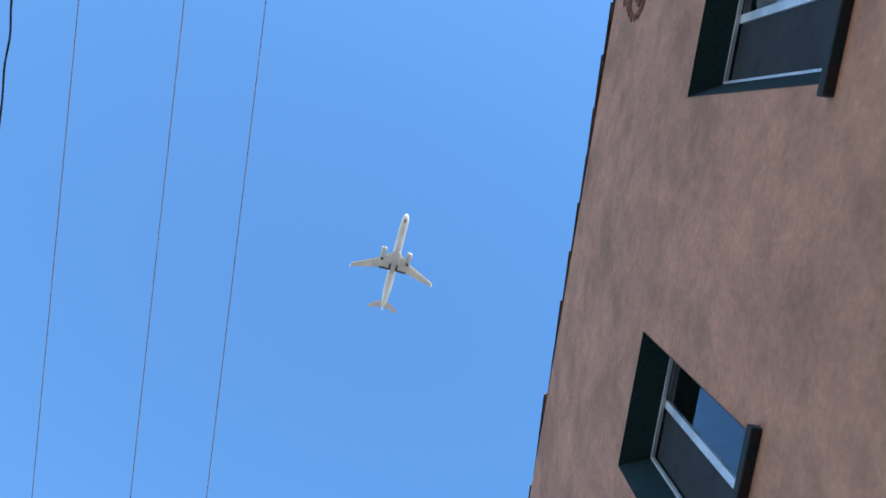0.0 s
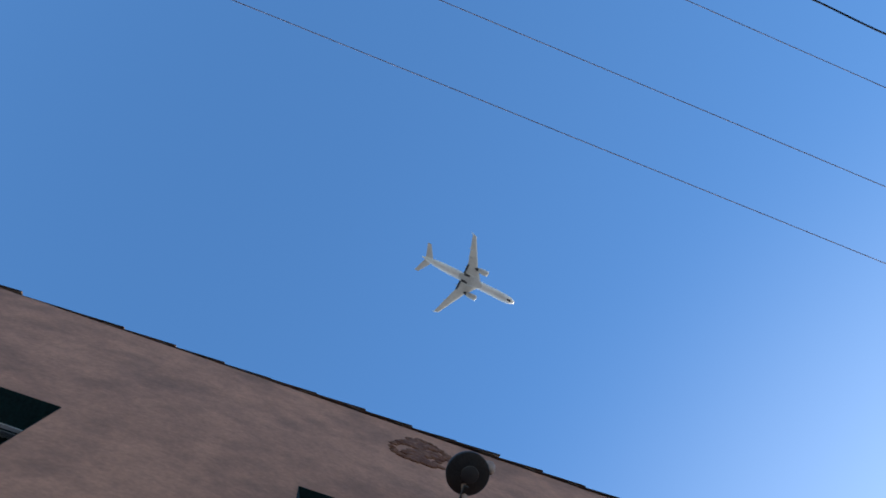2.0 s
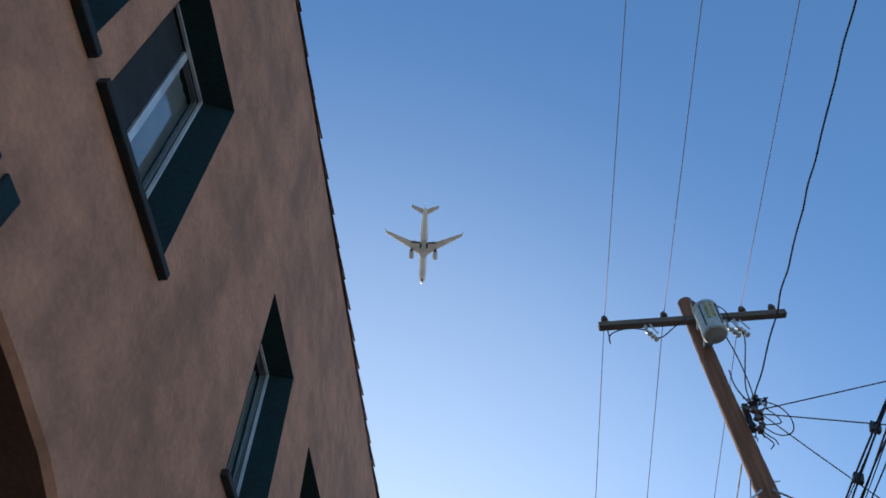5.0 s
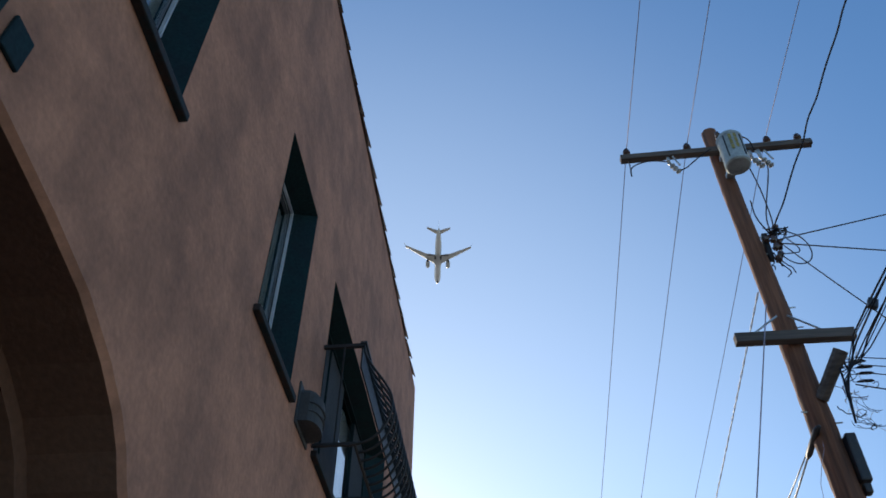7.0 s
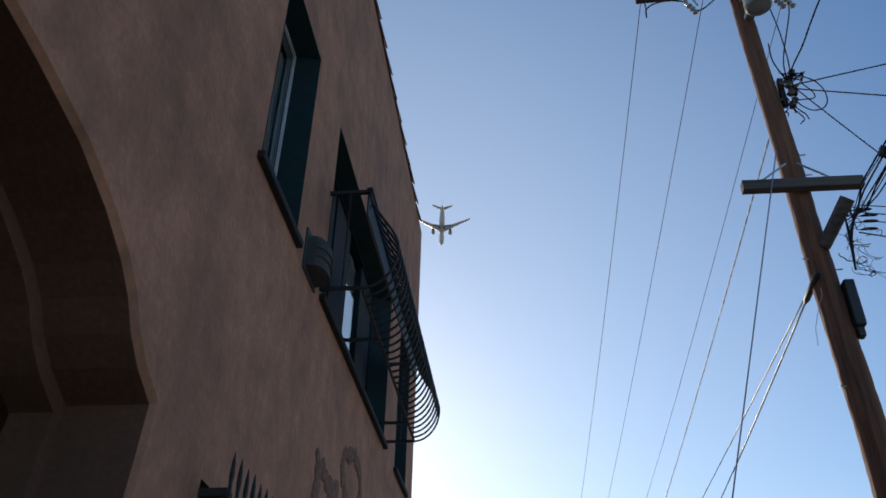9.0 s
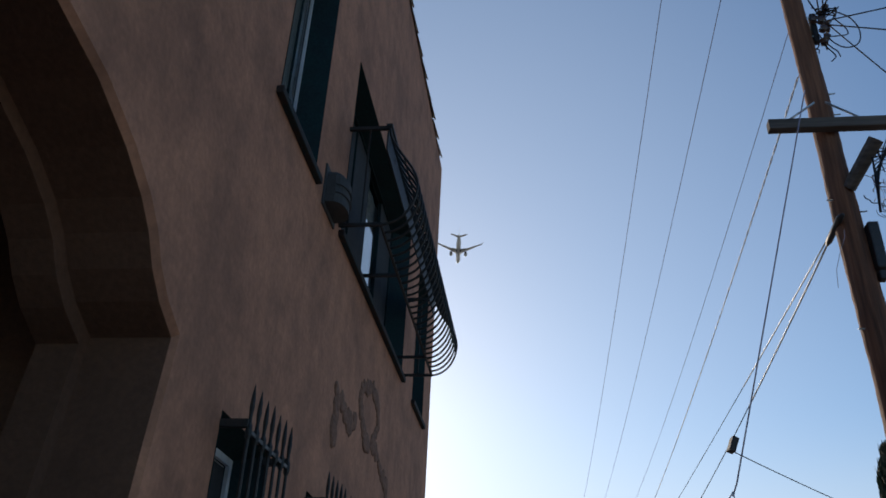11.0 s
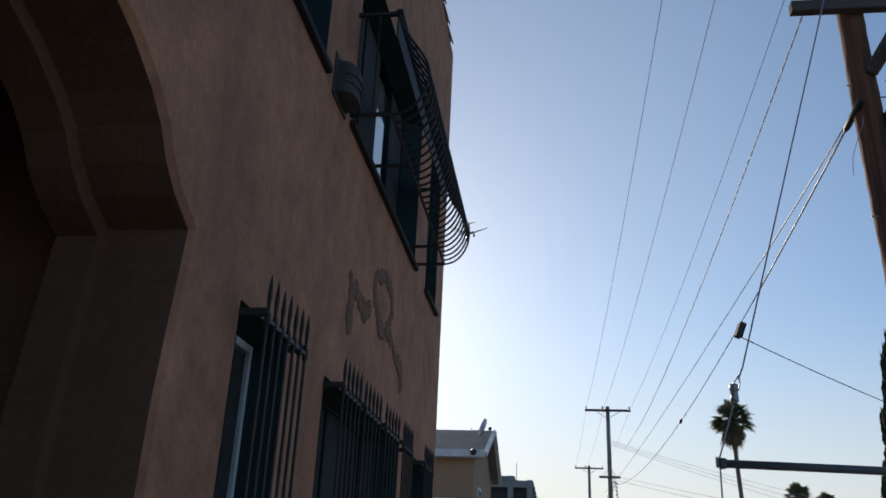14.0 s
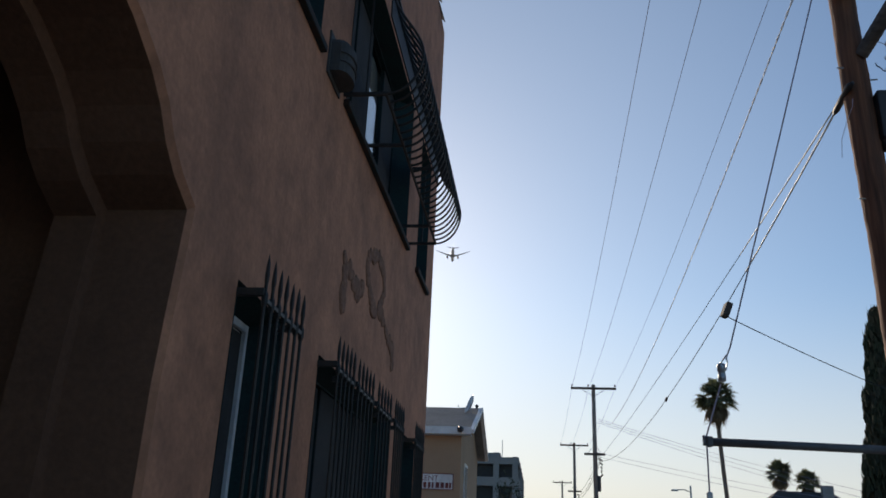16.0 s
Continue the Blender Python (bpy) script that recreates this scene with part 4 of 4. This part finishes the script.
    for zf in (7.2, 6.9, 6.7):
        wire("telephone_cable", "far telephone cable along the street", sagging((4.45, 46, zf), (4.3, 71, zf - 0.1), 0.5, 14), 0.013, CABLE)


def far_pole(y, x, top, arm_half, low_arm=True):
    p = thing("utility_pole", "distant pale wooden utility pole with crossarm, haze in its colour", "utility pole", group="far utility poles", at=(x, y, 0))
    part("pole", a_tube([(0.06, 0, -0.2), (0.0, 0, top)], [0.145, 0.105], 10), FAR_WOOD, p, smooth=True)
    arm = part("crossarm", a_box(-arm_half, arm_half, -0.15, -0.04, top - 0.28, top - 0.16, bevel=0.01), ARM_WOOD, p)
    for s in (-1, 1):
        part("brace", a_tube([(s * 0.65, -0.1, top - 0.26), (s * 0.1, -0.12, top - 0.62)], 0.02, 4), GALVANISED, p)
    for dx in (-arm_half + 0.07, -0.28, arm_half - 0.07):
        pin_insulator(arm, dx, -0.1, top - 0.16, 1.0)
    if low_arm:
        part("crossarm", a_box(-0.55, 0.55, -0.15, -0.04, 7.05, 7.17, bevel=0.01), ARM_WOOD, p)
        for s in (-1, 1):
            part("brace", a_tube([(s * 0.35, -0.1, 7.17), (s * 0.08, -0.12, 7.5)], 0.016, 4), GALVANISED, p)
        for i in range(5):
            part("cable_fitting", a_tube([(0.2 + 0.05 * i, -0.1, 6.9 - 0.2 * i), (0.42 - 0.03 * i, -0.1, 6.75 - 0.2 * i)], 0.04, 5), CABLE, p)
        part("terminal_box", a_box(0.12, 0.3, -0.1, 0.1, 5.2, 6.0, bevel=0.02), LAMP_METAL, p)
    return p


# ---- across and along the street ----
def build_house():
    h = thing("house", "ochre stucco house with grey shingle roof and white fascia", "house", at=(0, 0, 0))
    x1, x0 = -1.5, -11.0
    wall = bmesh.new()
    box(wall, x0, x1, 30.0, 38.0, -0.2, 5.75)
    gable = [(x1, 30.0, 5.75), (x1, 38.0, 5.75), (x1, 34.0, 7.2)]
    wall.faces.new([wall.verts.new(v) for v in gable])
    part("wall", wall, HOUSE_STUCCO, h)
    for s in (-1, 1):
        bm = bmesh.new()
        ye, yr = 34 - s * -4.4, 34.0
        pts = [(x0, yr, 7.38), (-1.12, yr, 7.38), (-1.12, ye, 5.86), (x0, ye, 5.86)]
        low = [(a, b, c - 0.12) for a, b, c in pts]
        va, vb = [bm.verts.new(p) for p in pts], [bm.verts.new(p) for p in low]
        bm.faces.new(va)
        bm.faces.new(vb[::-1])
        for i in range(4):
            bm.faces.new((va[i], va[(i + 1) % 4], vb[(i + 1) % 4], vb[i]))
        part("roof", bm, SHINGLE, h)
        rake = bmesh.new()
        tube(rake, [(-1.1, yr, 7.33), (-1.1, ye, 5.81)], 0.1, 4)
        part("barge_board", rake, WHITE_PAINT, h, "white painted barge board")
    part("fascia", a_box(x0, -1.12, 29.50, 29.58, 5.70, 5.95), WHITE_PAINT, h, "white painted fascia")
    part("soffit", a_box(x0, -1.14, 29.59, 30.0, 5.70, 5.74), WHITE_PAINT, h)
    w = part("window", a_box(-1.52, -1.46, 31.4, 32.6, 3.6, 4.9), WHITE_PAINT, h)
    part("pane", a_box(-1.46, -1.452, 31.5, 32.5, 3.7, 4.8), DARK_BAY, w)
    bm = bmesh.new()
    lathe(bm, [(0.02, -0.12), (0.08, -0.10), (0.115, 0.0), (0.115, 0.05), (0.03, 0.07)], at=(-1.5, 29.42, 5.86), sides=14, axis="y")
    part("floodlight", bm, LAMP_METAL, h, "dark round floodlight")
    d = thing("satellite_dish", "grey satellite dish on the house roof", "satellite dish", at=(-1.50, 32.9, 6.90))
    bm = bmesh.new()
    lathe(bm, [(0.03, 0.0), (0.2, 0.03), (0.34, 0.1), (0.345, 0.11), (0.2, 0.05), (0.03, 0.02)], sides=20)
    bmesh.ops.transform(bm, matrix=pose(0.10, 0, 0.40, 0, -70, 20) @ Matrix.Scale(1.15, 4), verts=bm.verts)
    part("dish", bm, GALVANISED, d, smooth=True)
    part("mast", a_tube([(0.05, 0, 0), (0.05, 0, 0.4), (0.0, 0, 0.5)], 0.025, 6), GALVANISED, d)
    part("feed_arm", a_tube([(-0.02, 0, 0.3), (-0.4, 0.0, 0.28), (-0.45, 0, 0.38)], 0.018, 5), GALVANISED, d)
    v = thing("roof_vent", "small dark vent cap on the roof ridge", "vent", at=(-1.28, 33.95, 7.3))
    part("cap", lathe(bmesh.new(), [(0.04, 0), (0.04, 0.10), (0.07, 0.11), (0.07, 0.18), (0.02, 0.22)], sides=12), LAMP_METAL, v)
    # sign: a red-edged white board; the second line is plain bars
    s = thing("sign_board", "white board with red border and lettering on the house wall", "sign", at=(0, 29.99, 0))
    part("board", a_box(-3.05, -1.73, -0.04, 0.0, 3.82, 4.38), WHITE_PAINT, s)
    bm = bmesh.new()
    box(bm, -3.05, -1.73, -0.05, -0.041, 4.35, 4.38)
    box(bm, -3.05, -1.73, -0.05, -0.041, 3.82, 3.85)
    box(bm, -1.76, -1.73, -0.05, -0.041, 3.85, 4.35)
    box(bm, -3.05, -3.02, -0.05, -0.041, 3.85, 4.35)
    part("border", bm, RED_PAINT, s)
    font = bpy.data.curves.new("lettering", "FONT")
    font.body, font.size, font.extrude = "RENT", 0.27, 0.004
    tmp = bpy.data.objects.new("lettering_source", font)
    scene.collection.objects.link(tmp)
    me = bpy.data.meshes.new_from_object(tmp.evaluated_get(bpy.context.evaluated_depsgraph_get()))
    bpy.data.objects.remove(tmp)
    me.materials.clear()
    me.materials.append(RED_PAINT)
    letters = new("lettering", me)
    letters.parent = s
    letters.matrix_basis = pose(-2.93, -0.046, 4.12, 90, 0, 0)
    for x0, x1 in ((-2.96, -2.86), (-2.78, -2.68), (-2.62, -2.53), (-2.49, -2.42), (-2.35, -2.22), (-2.18, -2.05), (-2.01, -1.9), (-1.88, -1.8)):
        part("bar", a_box(x0, x1, -0.05, -0.041, 3.88, 4.07), RED_PAINT, s)


def build_grey_block():
    b = thing("office_building", "grey concrete panel building with dark recessed bays", "building", at=(0, 0, 0))
    x0, x1, y0, y1 = -16.0, -0.45, 70.0, 92.0
    part("wall", a_box(x0, x1 - 0.5, y0 + 0.6, y1, -0.2, 9.3), DARK_BAY, b, "dark glazing behind the panels")
    for z in (0.0, 2.55, 4.95, 7.25):
        part("spandrel", a_box(x0, x1, y0, y1, z, z + 0.7), GREY_CONCRETE, b)
    part("parapet", a_box(x0, x1, y0 + 0.02, y1, 9.0, 9.55), GREY_CONCRETE, b)
    part("roof_block", a_box(x0, -2.0, y0 + 0.6, y1 - 1, 9.551, 9.95), GREY_CONCRETE, b)
    for x in (-13.5, -11, -8.5, -6, -4.2, -2.3, -0.75):
        part("pier", a_box(x - 0.22, x + 0.22, y0 - 0.06, y0 + 0.9, 0.0, 9.6 if x != -2.3 else 9.9), GREY_CONCRETE, b)
    for y in (74, 78, 82, 86, 90):
        part("pier", a_box(x1 - 0.6, x1 + 0.06, y - 0.3, y + 0.3, 0.0, 9.5), GREY_CONCRETE, b)
    part("antenna", a_tube([(-1.9, 72, 9.6), (-1.9, 72, 11.2)], 0.03, 5), GALVANISED, b)
    part("sill_band", a_box(x1 - 0.02, x1 + 0.1, y0, y1, 4.2, 4.3), WHITE_PAINT, b)


def fan_palm(x, y, crown_z, crown_r, lean=0.6, seed=1, skirt=True):
    t = thing("palm_tree", "tall fan palm with green crown over a skirt of dry leaves", "palm tree", group="palms", at=(x, y, 0))
    rnd = random.Random(seed)
    pts = [(lean * (1 - i / 16) ** 1.6, 0, -0.2 + (crown_z + 0.2) * i / 16) for i in range(17)]
    part("trunk", a_tube(pts, [0.30 - 0.13 * min(1, i / 6) for i in range(17)], 12), PALM_TRUNK, t, smooth=True)

    def frond(bm, yaw, tilt, length, droop):
        base = Vector((0, 0, crown_z - 0.15))
        out = Vector((math.cos(yaw), math.sin(yaw), 0))
        side = Vector((-math.sin(yaw), math.cos(yaw), 0))
        d = out * math.cos(tilt) + Vector((0, 0, math.sin(tilt)))
        hub = base + d * length * 0.48
        tube(bm, [base, hub], 0.02, 3)
        n = 15
        for k in range(n):
            a = (k / (n - 1) - 0.5) * 2.5
            way = (d * math.cos(a) + side * math.sin(a)).normalized()
            reach = length * 0.55 * (1 - 0.28 * abs(a) / 1.25) * rnd.uniform(0.85, 1.1)
            w = way.cross(Vector((0, 0, 1)))
            w = (w if w.length > 0.1 else side).normalized() * 0.035 * crown_r
            p1 = hub + way * reach * 0.55
            p2 = hub + way * reach - Vector((0, 0, droop * reach * rnd.uniform(0.5, 1.3)))
            v = [bm.verts.new(q) for q in (hub, p1 + w, p2, p1 - w)]
            bm.faces.new(v)

    crown = bmesh.new()
    for i in range(120):
        frond(crown, rnd.uniform(0, 6.28), rnd.uniform(-0.55, 1.45), crown_r * rnd.uniform(0.8, 1.22), rnd.uniform(0.1, 0.5))
    part("crown", crown, FROND, t, "green fan leaves")
    if skirt:
        dead = bmesh.new()
        for i in range(80):
            frond(dead, rnd.uniform(0, 6.28), rnd.uniform(-1.52, -0.95), crown_r * rnd.uniform(0.75, 1.25), rnd.uniform(0.2, 0.6))
        part("dry_skirt", dead, DEAD_FROND, t, "hanging dry brown leaves")
    return t


def build_cypress():
    t = thing("cypress_tree", "tall narrow dark Italian cypress beside the street", "cypress tree", at=(11.38, 24.5, 0))
    rnd = random.Random(12)
    part("trunk", a_tube([(0, 0, -0.2), (0, 0, 4), (0.03, 0, 8.6)], [0.16, 0.12, 0.03], 8), PALM_TRUNK, t)

    def tuft(bm, c, s, up):
        u = Vector((rnd.uniform(-1, 1), rnd.uniform(-1, 1), rnd.uniform(-0.2, 0.2))).normalized()
        tip = c + Vector((u.x * s * 0.25, u.y * s * 0.25, s * up))
        w = u.cross(Vector((0, 0, 1))).normalized() * s * 0.22
        v = [bm.verts.new(q) for q in (c - Vector((0, 0, s * 0.4)), c + w, tip, c - w)]
        bm.faces.new(v)

    for k in range(7):
        z0, z1 = 0.5 + k * 1.22, 0.5 + (k + 1) * 1.22
        bm = bmesh.new()
        for i in range(5200):
            z = rnd.uniform(z0, z1)
            s = z / 9.1
            r = 1.45 * min(1, 3.2 * s + 0.35) * (1 - max(0, s - 0.35) / 0.65 * 0.62) * (1 if s < 0.97 else 0.5)
            a = rnd.uniform(0, 6.28)
            lump = 1 + 0.16 * noise.noise(Vector((math.cos(a) * 1.4, math.sin(a) * 1.4, z * 0.9))) + 0.10 * noise.noise(Vector((math.cos(a) * 4, math.sin(a) * 4, z * 3)))
            q = r * lump * (0.62 + 0.38 * math.sqrt(rnd.random()))
            tuft(bm, Vector((q * math.cos(a), q * math.sin(a), z)), rnd.uniform(0.11, 0.24), rnd.uniform(0.6, 1.2))
        part("foliage", bm, NEEDLES, t)


def build_street_tree():
    t = thing("street_tree", "small leafy street tree before the grey building", "tree", at=(-0.9, 62.0, 0))
    rnd = random.Random(21)
    part("trunk", a_tube([(0, 0, -0.2), (0.05, 0, 3.5), (0.1, 0, 6.2)], [0.12, 0.09, 0.04], 8), PALM_TRUNK, t)
    for k in range(5):
        a = k * 1.26
        part("limb", a_tube([(0.05, 0, 3.6 + 0.3 * k), (0.5 * math.cos(a), 0.5 * math.sin(a), 4.8 + 0.3 * k), (0.9 * math.cos(a), 0.9 * math.sin(a), 5.6 + 0.3 * k)], [0.05, 0.03, 0.015], 5), PALM_TRUNK, t)
    bm = bmesh.new()
    for i in range(330):
        d = Vector((rnd.gauss(0, 1), rnd.gauss(0, 1), rnd.gauss(0, 1))).normalized() * rnd.uniform(0.4, 1.0)
        c = Vector((d.x * 1.15, d.y * 1.15, 6.2 + d.z * 1.3)) * (1 + 0.04 * rnd.uniform(-1, 1))
        if noise.noise(c * 1.6) < -0.12:
            continue
        u = Vector((rnd.uniform(-1, 1), rnd.uniform(-1, 1), rnd.uniform(-1, 1))).normalized() * rnd.uniform(0.08, 0.16)
        w = u.orthogonal().normalized() * u.length * 0.55
        bm.faces.new([bm.verts.new(q) for q in (c - u, c + w, c + u, c - w)])
    part("crown", bm, NEEDLES, t)


def build_far_things():
    fan_palm(15.95, 72.0, 15.3, 1.75, 0.9, seed=5)
    fan_palm(32.0, 115.0, 13.9, 1.75, 0.1, seed=8)
    fan_palm(35.4, 115.0, 12.8, 1.7, -0.2, seed=9)
    fan_palm(51.0, 116.0, 13.6, 1.8, 0.2, seed=10)
    h = thing("far_house", "low dark roofed house far down the street", "house", at=(34.5, 108.0, 0))
    part("wall", a_box(-7, 6, 0, 10, -0.2, 7.6), HOUSE_STUCCO, h)
    bm = bmesh.new()
    pts = [(-8, -1, 7.6), (7, -1, 7.6), (7, 11, 7.6), (-8, 11, 7.6), (-3.5, 5, 11.3), (3, 5, 11.3)]
    v = [bm.verts.new(p) for p in pts]
    for f in ((0, 1, 5, 4), (1, 2, 5), (2, 3, 4, 5), (3, 0, 4), (3, 2, 1, 0)):
        bm.faces.new([v[i] for i in f])
    part("roof", bm, DARK_ROOF, h)
    part("chimney", a_box(1.6, 2.9, 3.5, 4.5, 9.6, 12.0, bevel=0.05), GREY_CONCRETE, h)
    l = thing("street_lamp", "grey street lamp with a curved arm", "street lamp", at=(11.42, 60.0, 0))
    part("post", a_tube([(0, 0, -0.2), (0, 0, 6.9)], [0.1, 0.06], 8), GALVANISED, l)
    part("arm", a_tube([(0, 0, 6.45), (-0.4, 0, 6.62), (-0.9, 0, 6.6)], 0.035, 6), GALVANISED, l)
    part("head", a_box(-1.3, -0.85, -0.12, 0.12, 6.5, 6.62, bevel=0.04), GALVANISED, l)


# ---- the airliner ----
def airfoil_wing(bm, root, tip, mid=None, thick=0.11):
    """A lofted wing through sections (x, leading y, trailing y, z, thickness)."""
    rings = []
    for x, le, te, z, th in ([root, mid, tip] if mid else [root, tip]):
        c = le - te
        ring = [(x, le, z), (x, le - 0.12 * c, z + 0.6 * th), (x, le - 0.4 * c, z + 0.75 * th), (x, te, z), (x, le - 0.55 * c, z - 0.3 * th), (x, le - 0.15 * c, z - 0.4 * th)]
        rings.append([bm.verts.new(p) for p in ring])
    for a, b in zip(rings, rings[1:]):
        for k in range(6):
            bm.faces.new((a[k], a[(k + 1) % 6], b[(k + 1) % 6], b[k]))
    bm.faces.new(rings[0])
    bm.faces.new(rings[-1][::-1])
    return bm


def build_airliner():
    """Nose along +y, origin at the wing roots' trailing edge under the belly."""
    a = thing("airliner", "white twin-engined jet airliner flying low overhead", "airliner", at=(0, 0, 300))
    L0, L1 = 21.5, -19.5
    prof = [(21.5, 0.02, -0.3), (21.2, 0.5, -0.28), (20.5, 0.95, -0.2), (19.3, 1.38, -0.08), (17.6, 1.62, 0), (15, 1.67, 0), (-6, 1.67, 0), (-10, 1.6, 0.12), (-14, 1.25, 0.5), (-17.5, 0.65, 0.95), (-19.2, 0.2, 1.2)]
    bm = bmesh.new()
    rings = []
    for y, r, z in prof:
        rings.append([bm.verts.new((r * math.cos(2 * math.pi * k / 24), y, z + r * math.sin(2 * math.pi * k / 24))) for k in range(24)])
    for p, q in zip(rings, rings[1:]):
        for k in range(24):
            bm.faces.new((p[k], p[(k + 1) % 24], q[(k + 1) % 24], q[k]))
    bm.faces.new(rings[0]), bm.faces.new(rings[-1][::-1])
    part("fuselage", bm, PLANE_WHITE, a, "white fuselage", smooth=True)
    bm = bmesh.new()
    bmesh.ops.create_uvsphere(bm, u_segments=24, v_segments=14, radius=1.0)
    for v in bm.verts:
        v.co = Vector((v.co.x * 2.25, v.co.y * 5.4 + 1.6, v.co.z * 1.0 - 1.35))
    part("belly_fairing", bm, PLANE_GREY, a, smooth=True)
    for s in (-1, 1):
        bm = airfoil_wing(bmesh.new(), (s * 1.2, 5.6, -1.9, -1.1, 0.9), (s * 16.6, -3.5, -5.1, 2.2, 0.3), (s * 6.0, 2.0, -2.2, -0.55, 0.55))
        wing = part("wing", bm, PLANE_TAN, a, "grey tan swept wing")
        tip = airfoil_wing(bmesh.new(), (s * 16.6, -3.5, -5.1, 2.2, 0.28), (s * 17.3, -4.9, -5.8, 3.5, 0.15))
        part("winglet", tip, PLANE_TAN, wing)
        for x in (4.0, 8.2, 11.2):
            bm = bmesh.new()
            te = -1.9 - (abs(x) - 6) * 0.35 if x > 6 else -2.1
            lathe(bm, [(0.05, te + 1.6), (0.22, te + 0.8), (0.22, te), (0.03, te - 0.9)], at=(s * x, 0, -0.85 + (x - 4) * 0.09), sides=8, axis="y")
            part("flap_fairing", bm, PLANE_GREY, wing)
        bm = bmesh.new()
        lathe(bm, [(0.85, 6.55), (1.0, 6.4), (1.12, 5.6), (1.12, 4.4), (0.95, 3.0), (0.75, 2.3)], at=(s * 5.2, 0, -1.75), sides=22, axis="y")
        e = part("engine", bm, PLANE_GREY, a, "grey engine nacelle", smooth=True)
        bm = bmesh.new()
        lathe(bm, [(0.86, 6.58), (1.01, 6.46), (1.05, 6.1), (1.01, 6.05), (0.86, 6.3)], at=(s * 5.2, 0, -1.75), sides=22, axis="y")
        part("intake_lip", bm, PLANE_WHITE, e, "bright intake lip", smooth=True)
        bm = bmesh.new()
        lathe(bm, [(0.02, 6.62), (0.83, 6.585), (0.83, 6.5)], at=(s * 5.2, 0, -1.75), sides=18, axis="y")
        part("fan", bm, PLANE_DARK, e)
        bm = bmesh.new()
        lathe(bm, [(0.7, 2.4), (0.55, 1.6), (0.2, 1.1)], at=(s * 5.2, 0, -1.75), sides=16, axis="y")
        part("exhaust", bm, PLANE_DARK, e)
        part("pylon", a_box(s * 5.2 - 0.18, s * 5.2 + 0.18, 1.8, 5.2, -1.0, -0.45, bevel=0.05), PLANE_GREY, a)
        bm = airfoil_wing(bmesh.new(), (s * 0.5, -14.6, -17.8, 0.9, 0.35), (s * 5.8, -18.0, -19.5, 1.5, 0.1))
        part("tailplane", bm, PLANE_TAN, a)
        part("wheel_bay", a_box(s * 1.35 - 0.45, s * 1.35 + 0.45, -1.9, 0.6, -2.18, -1.9, bevel=0.1), PLANE_DARK, a, "dark wheel bay")
        part("flap_gap", a_box(min(s * 1.5, s * 5.4), max(s * 1.5, s * 5.4), -2.25, -1.55, -1.45, -1.28), PLANE_DARK, wing)
    bm = bmesh.new()
    sec = [((0, -11.0, 1.6), (0, -16.6, 1.4)), ((0, -16.2, 7.2), (0, -18.8, 7.2))]
    ring = [[bm.verts.new((0, le[1], le[2])), bm.verts.new((0.14 if i == 0 else 0.06, (le[1] + te[1]) / 2, le[2])), bm.verts.new((0, te[1], te[2])), bm.verts.new((-0.14 if i == 0 else -0.06, (le[1] + te[1]) / 2, le[2]))] for i, (le, te) in enumerate(sec)]
    for k in range(4):
        bm.faces.new((ring[0][k], ring[0][(k + 1) % 4], ring[1][(k + 1) % 4], ring[1][k]))
    bm.faces.new(ring[1])
    part("fin", bm, PLANE_WHITE, a)
    part("nose_gear_door", a_box(-0.3, 0.3, 17.8, 19.4, -1.66, -1.40), PLANE_DARK, a)
    return a


def motions():
    rows = [(0, 6.3, -58.1, 332.4), (0.5, 8.2, -33.0, 329.4), (1, 6.0, -8.1, 326.9), (1.5, 1.1, 20.1, 324.6), (2, -1.4, 47.6, 322.2), (2.5, -5.2, 73.2, 318.4), (3, -8.3, 100.2, 314.3), (3.5, -12.2, 127.6, 309.1), (4, -14.8, 152.2, 307.1),
            (6.5, -29.0, 277.2, 299.6), (7.5, -35.0, 329.8, 298.0), (9, -44.1, 407.6, 295.5), (11.5, -59.3, 535.0, 291.4), (13, -67.6, 613.5, 289.0), (14.5, -75.6, 692.0, 286.5), (16, -85.3, 770.5, 284.0)]
    walk(airliner, [(t, pose(x, y, z, 2.0, 0, 6.6)) for t, x, y, z in rows])


build_ground()
build_facade()
build_roof()
build_windows()
build_guards()
build_belly_guard()
build_vent_hood()
build_wall_lamp()
build_wall_marks()
build_near_pole()
build_guy()
build_wires()
far_pole(46.0, 4.17, 10.85, 1.22)
far_pole(71.0, 4.07, 11.0, 1.15)
far_pole(108.0, 4.0, 11.2, 1.18, False)
far_pole(150.0, 3.6, 11.2, 1.2, False)
build_house()
build_grey_block()
build_cypress()
build_far_things()
build_street_tree()
airliner = build_airliner()
motions()
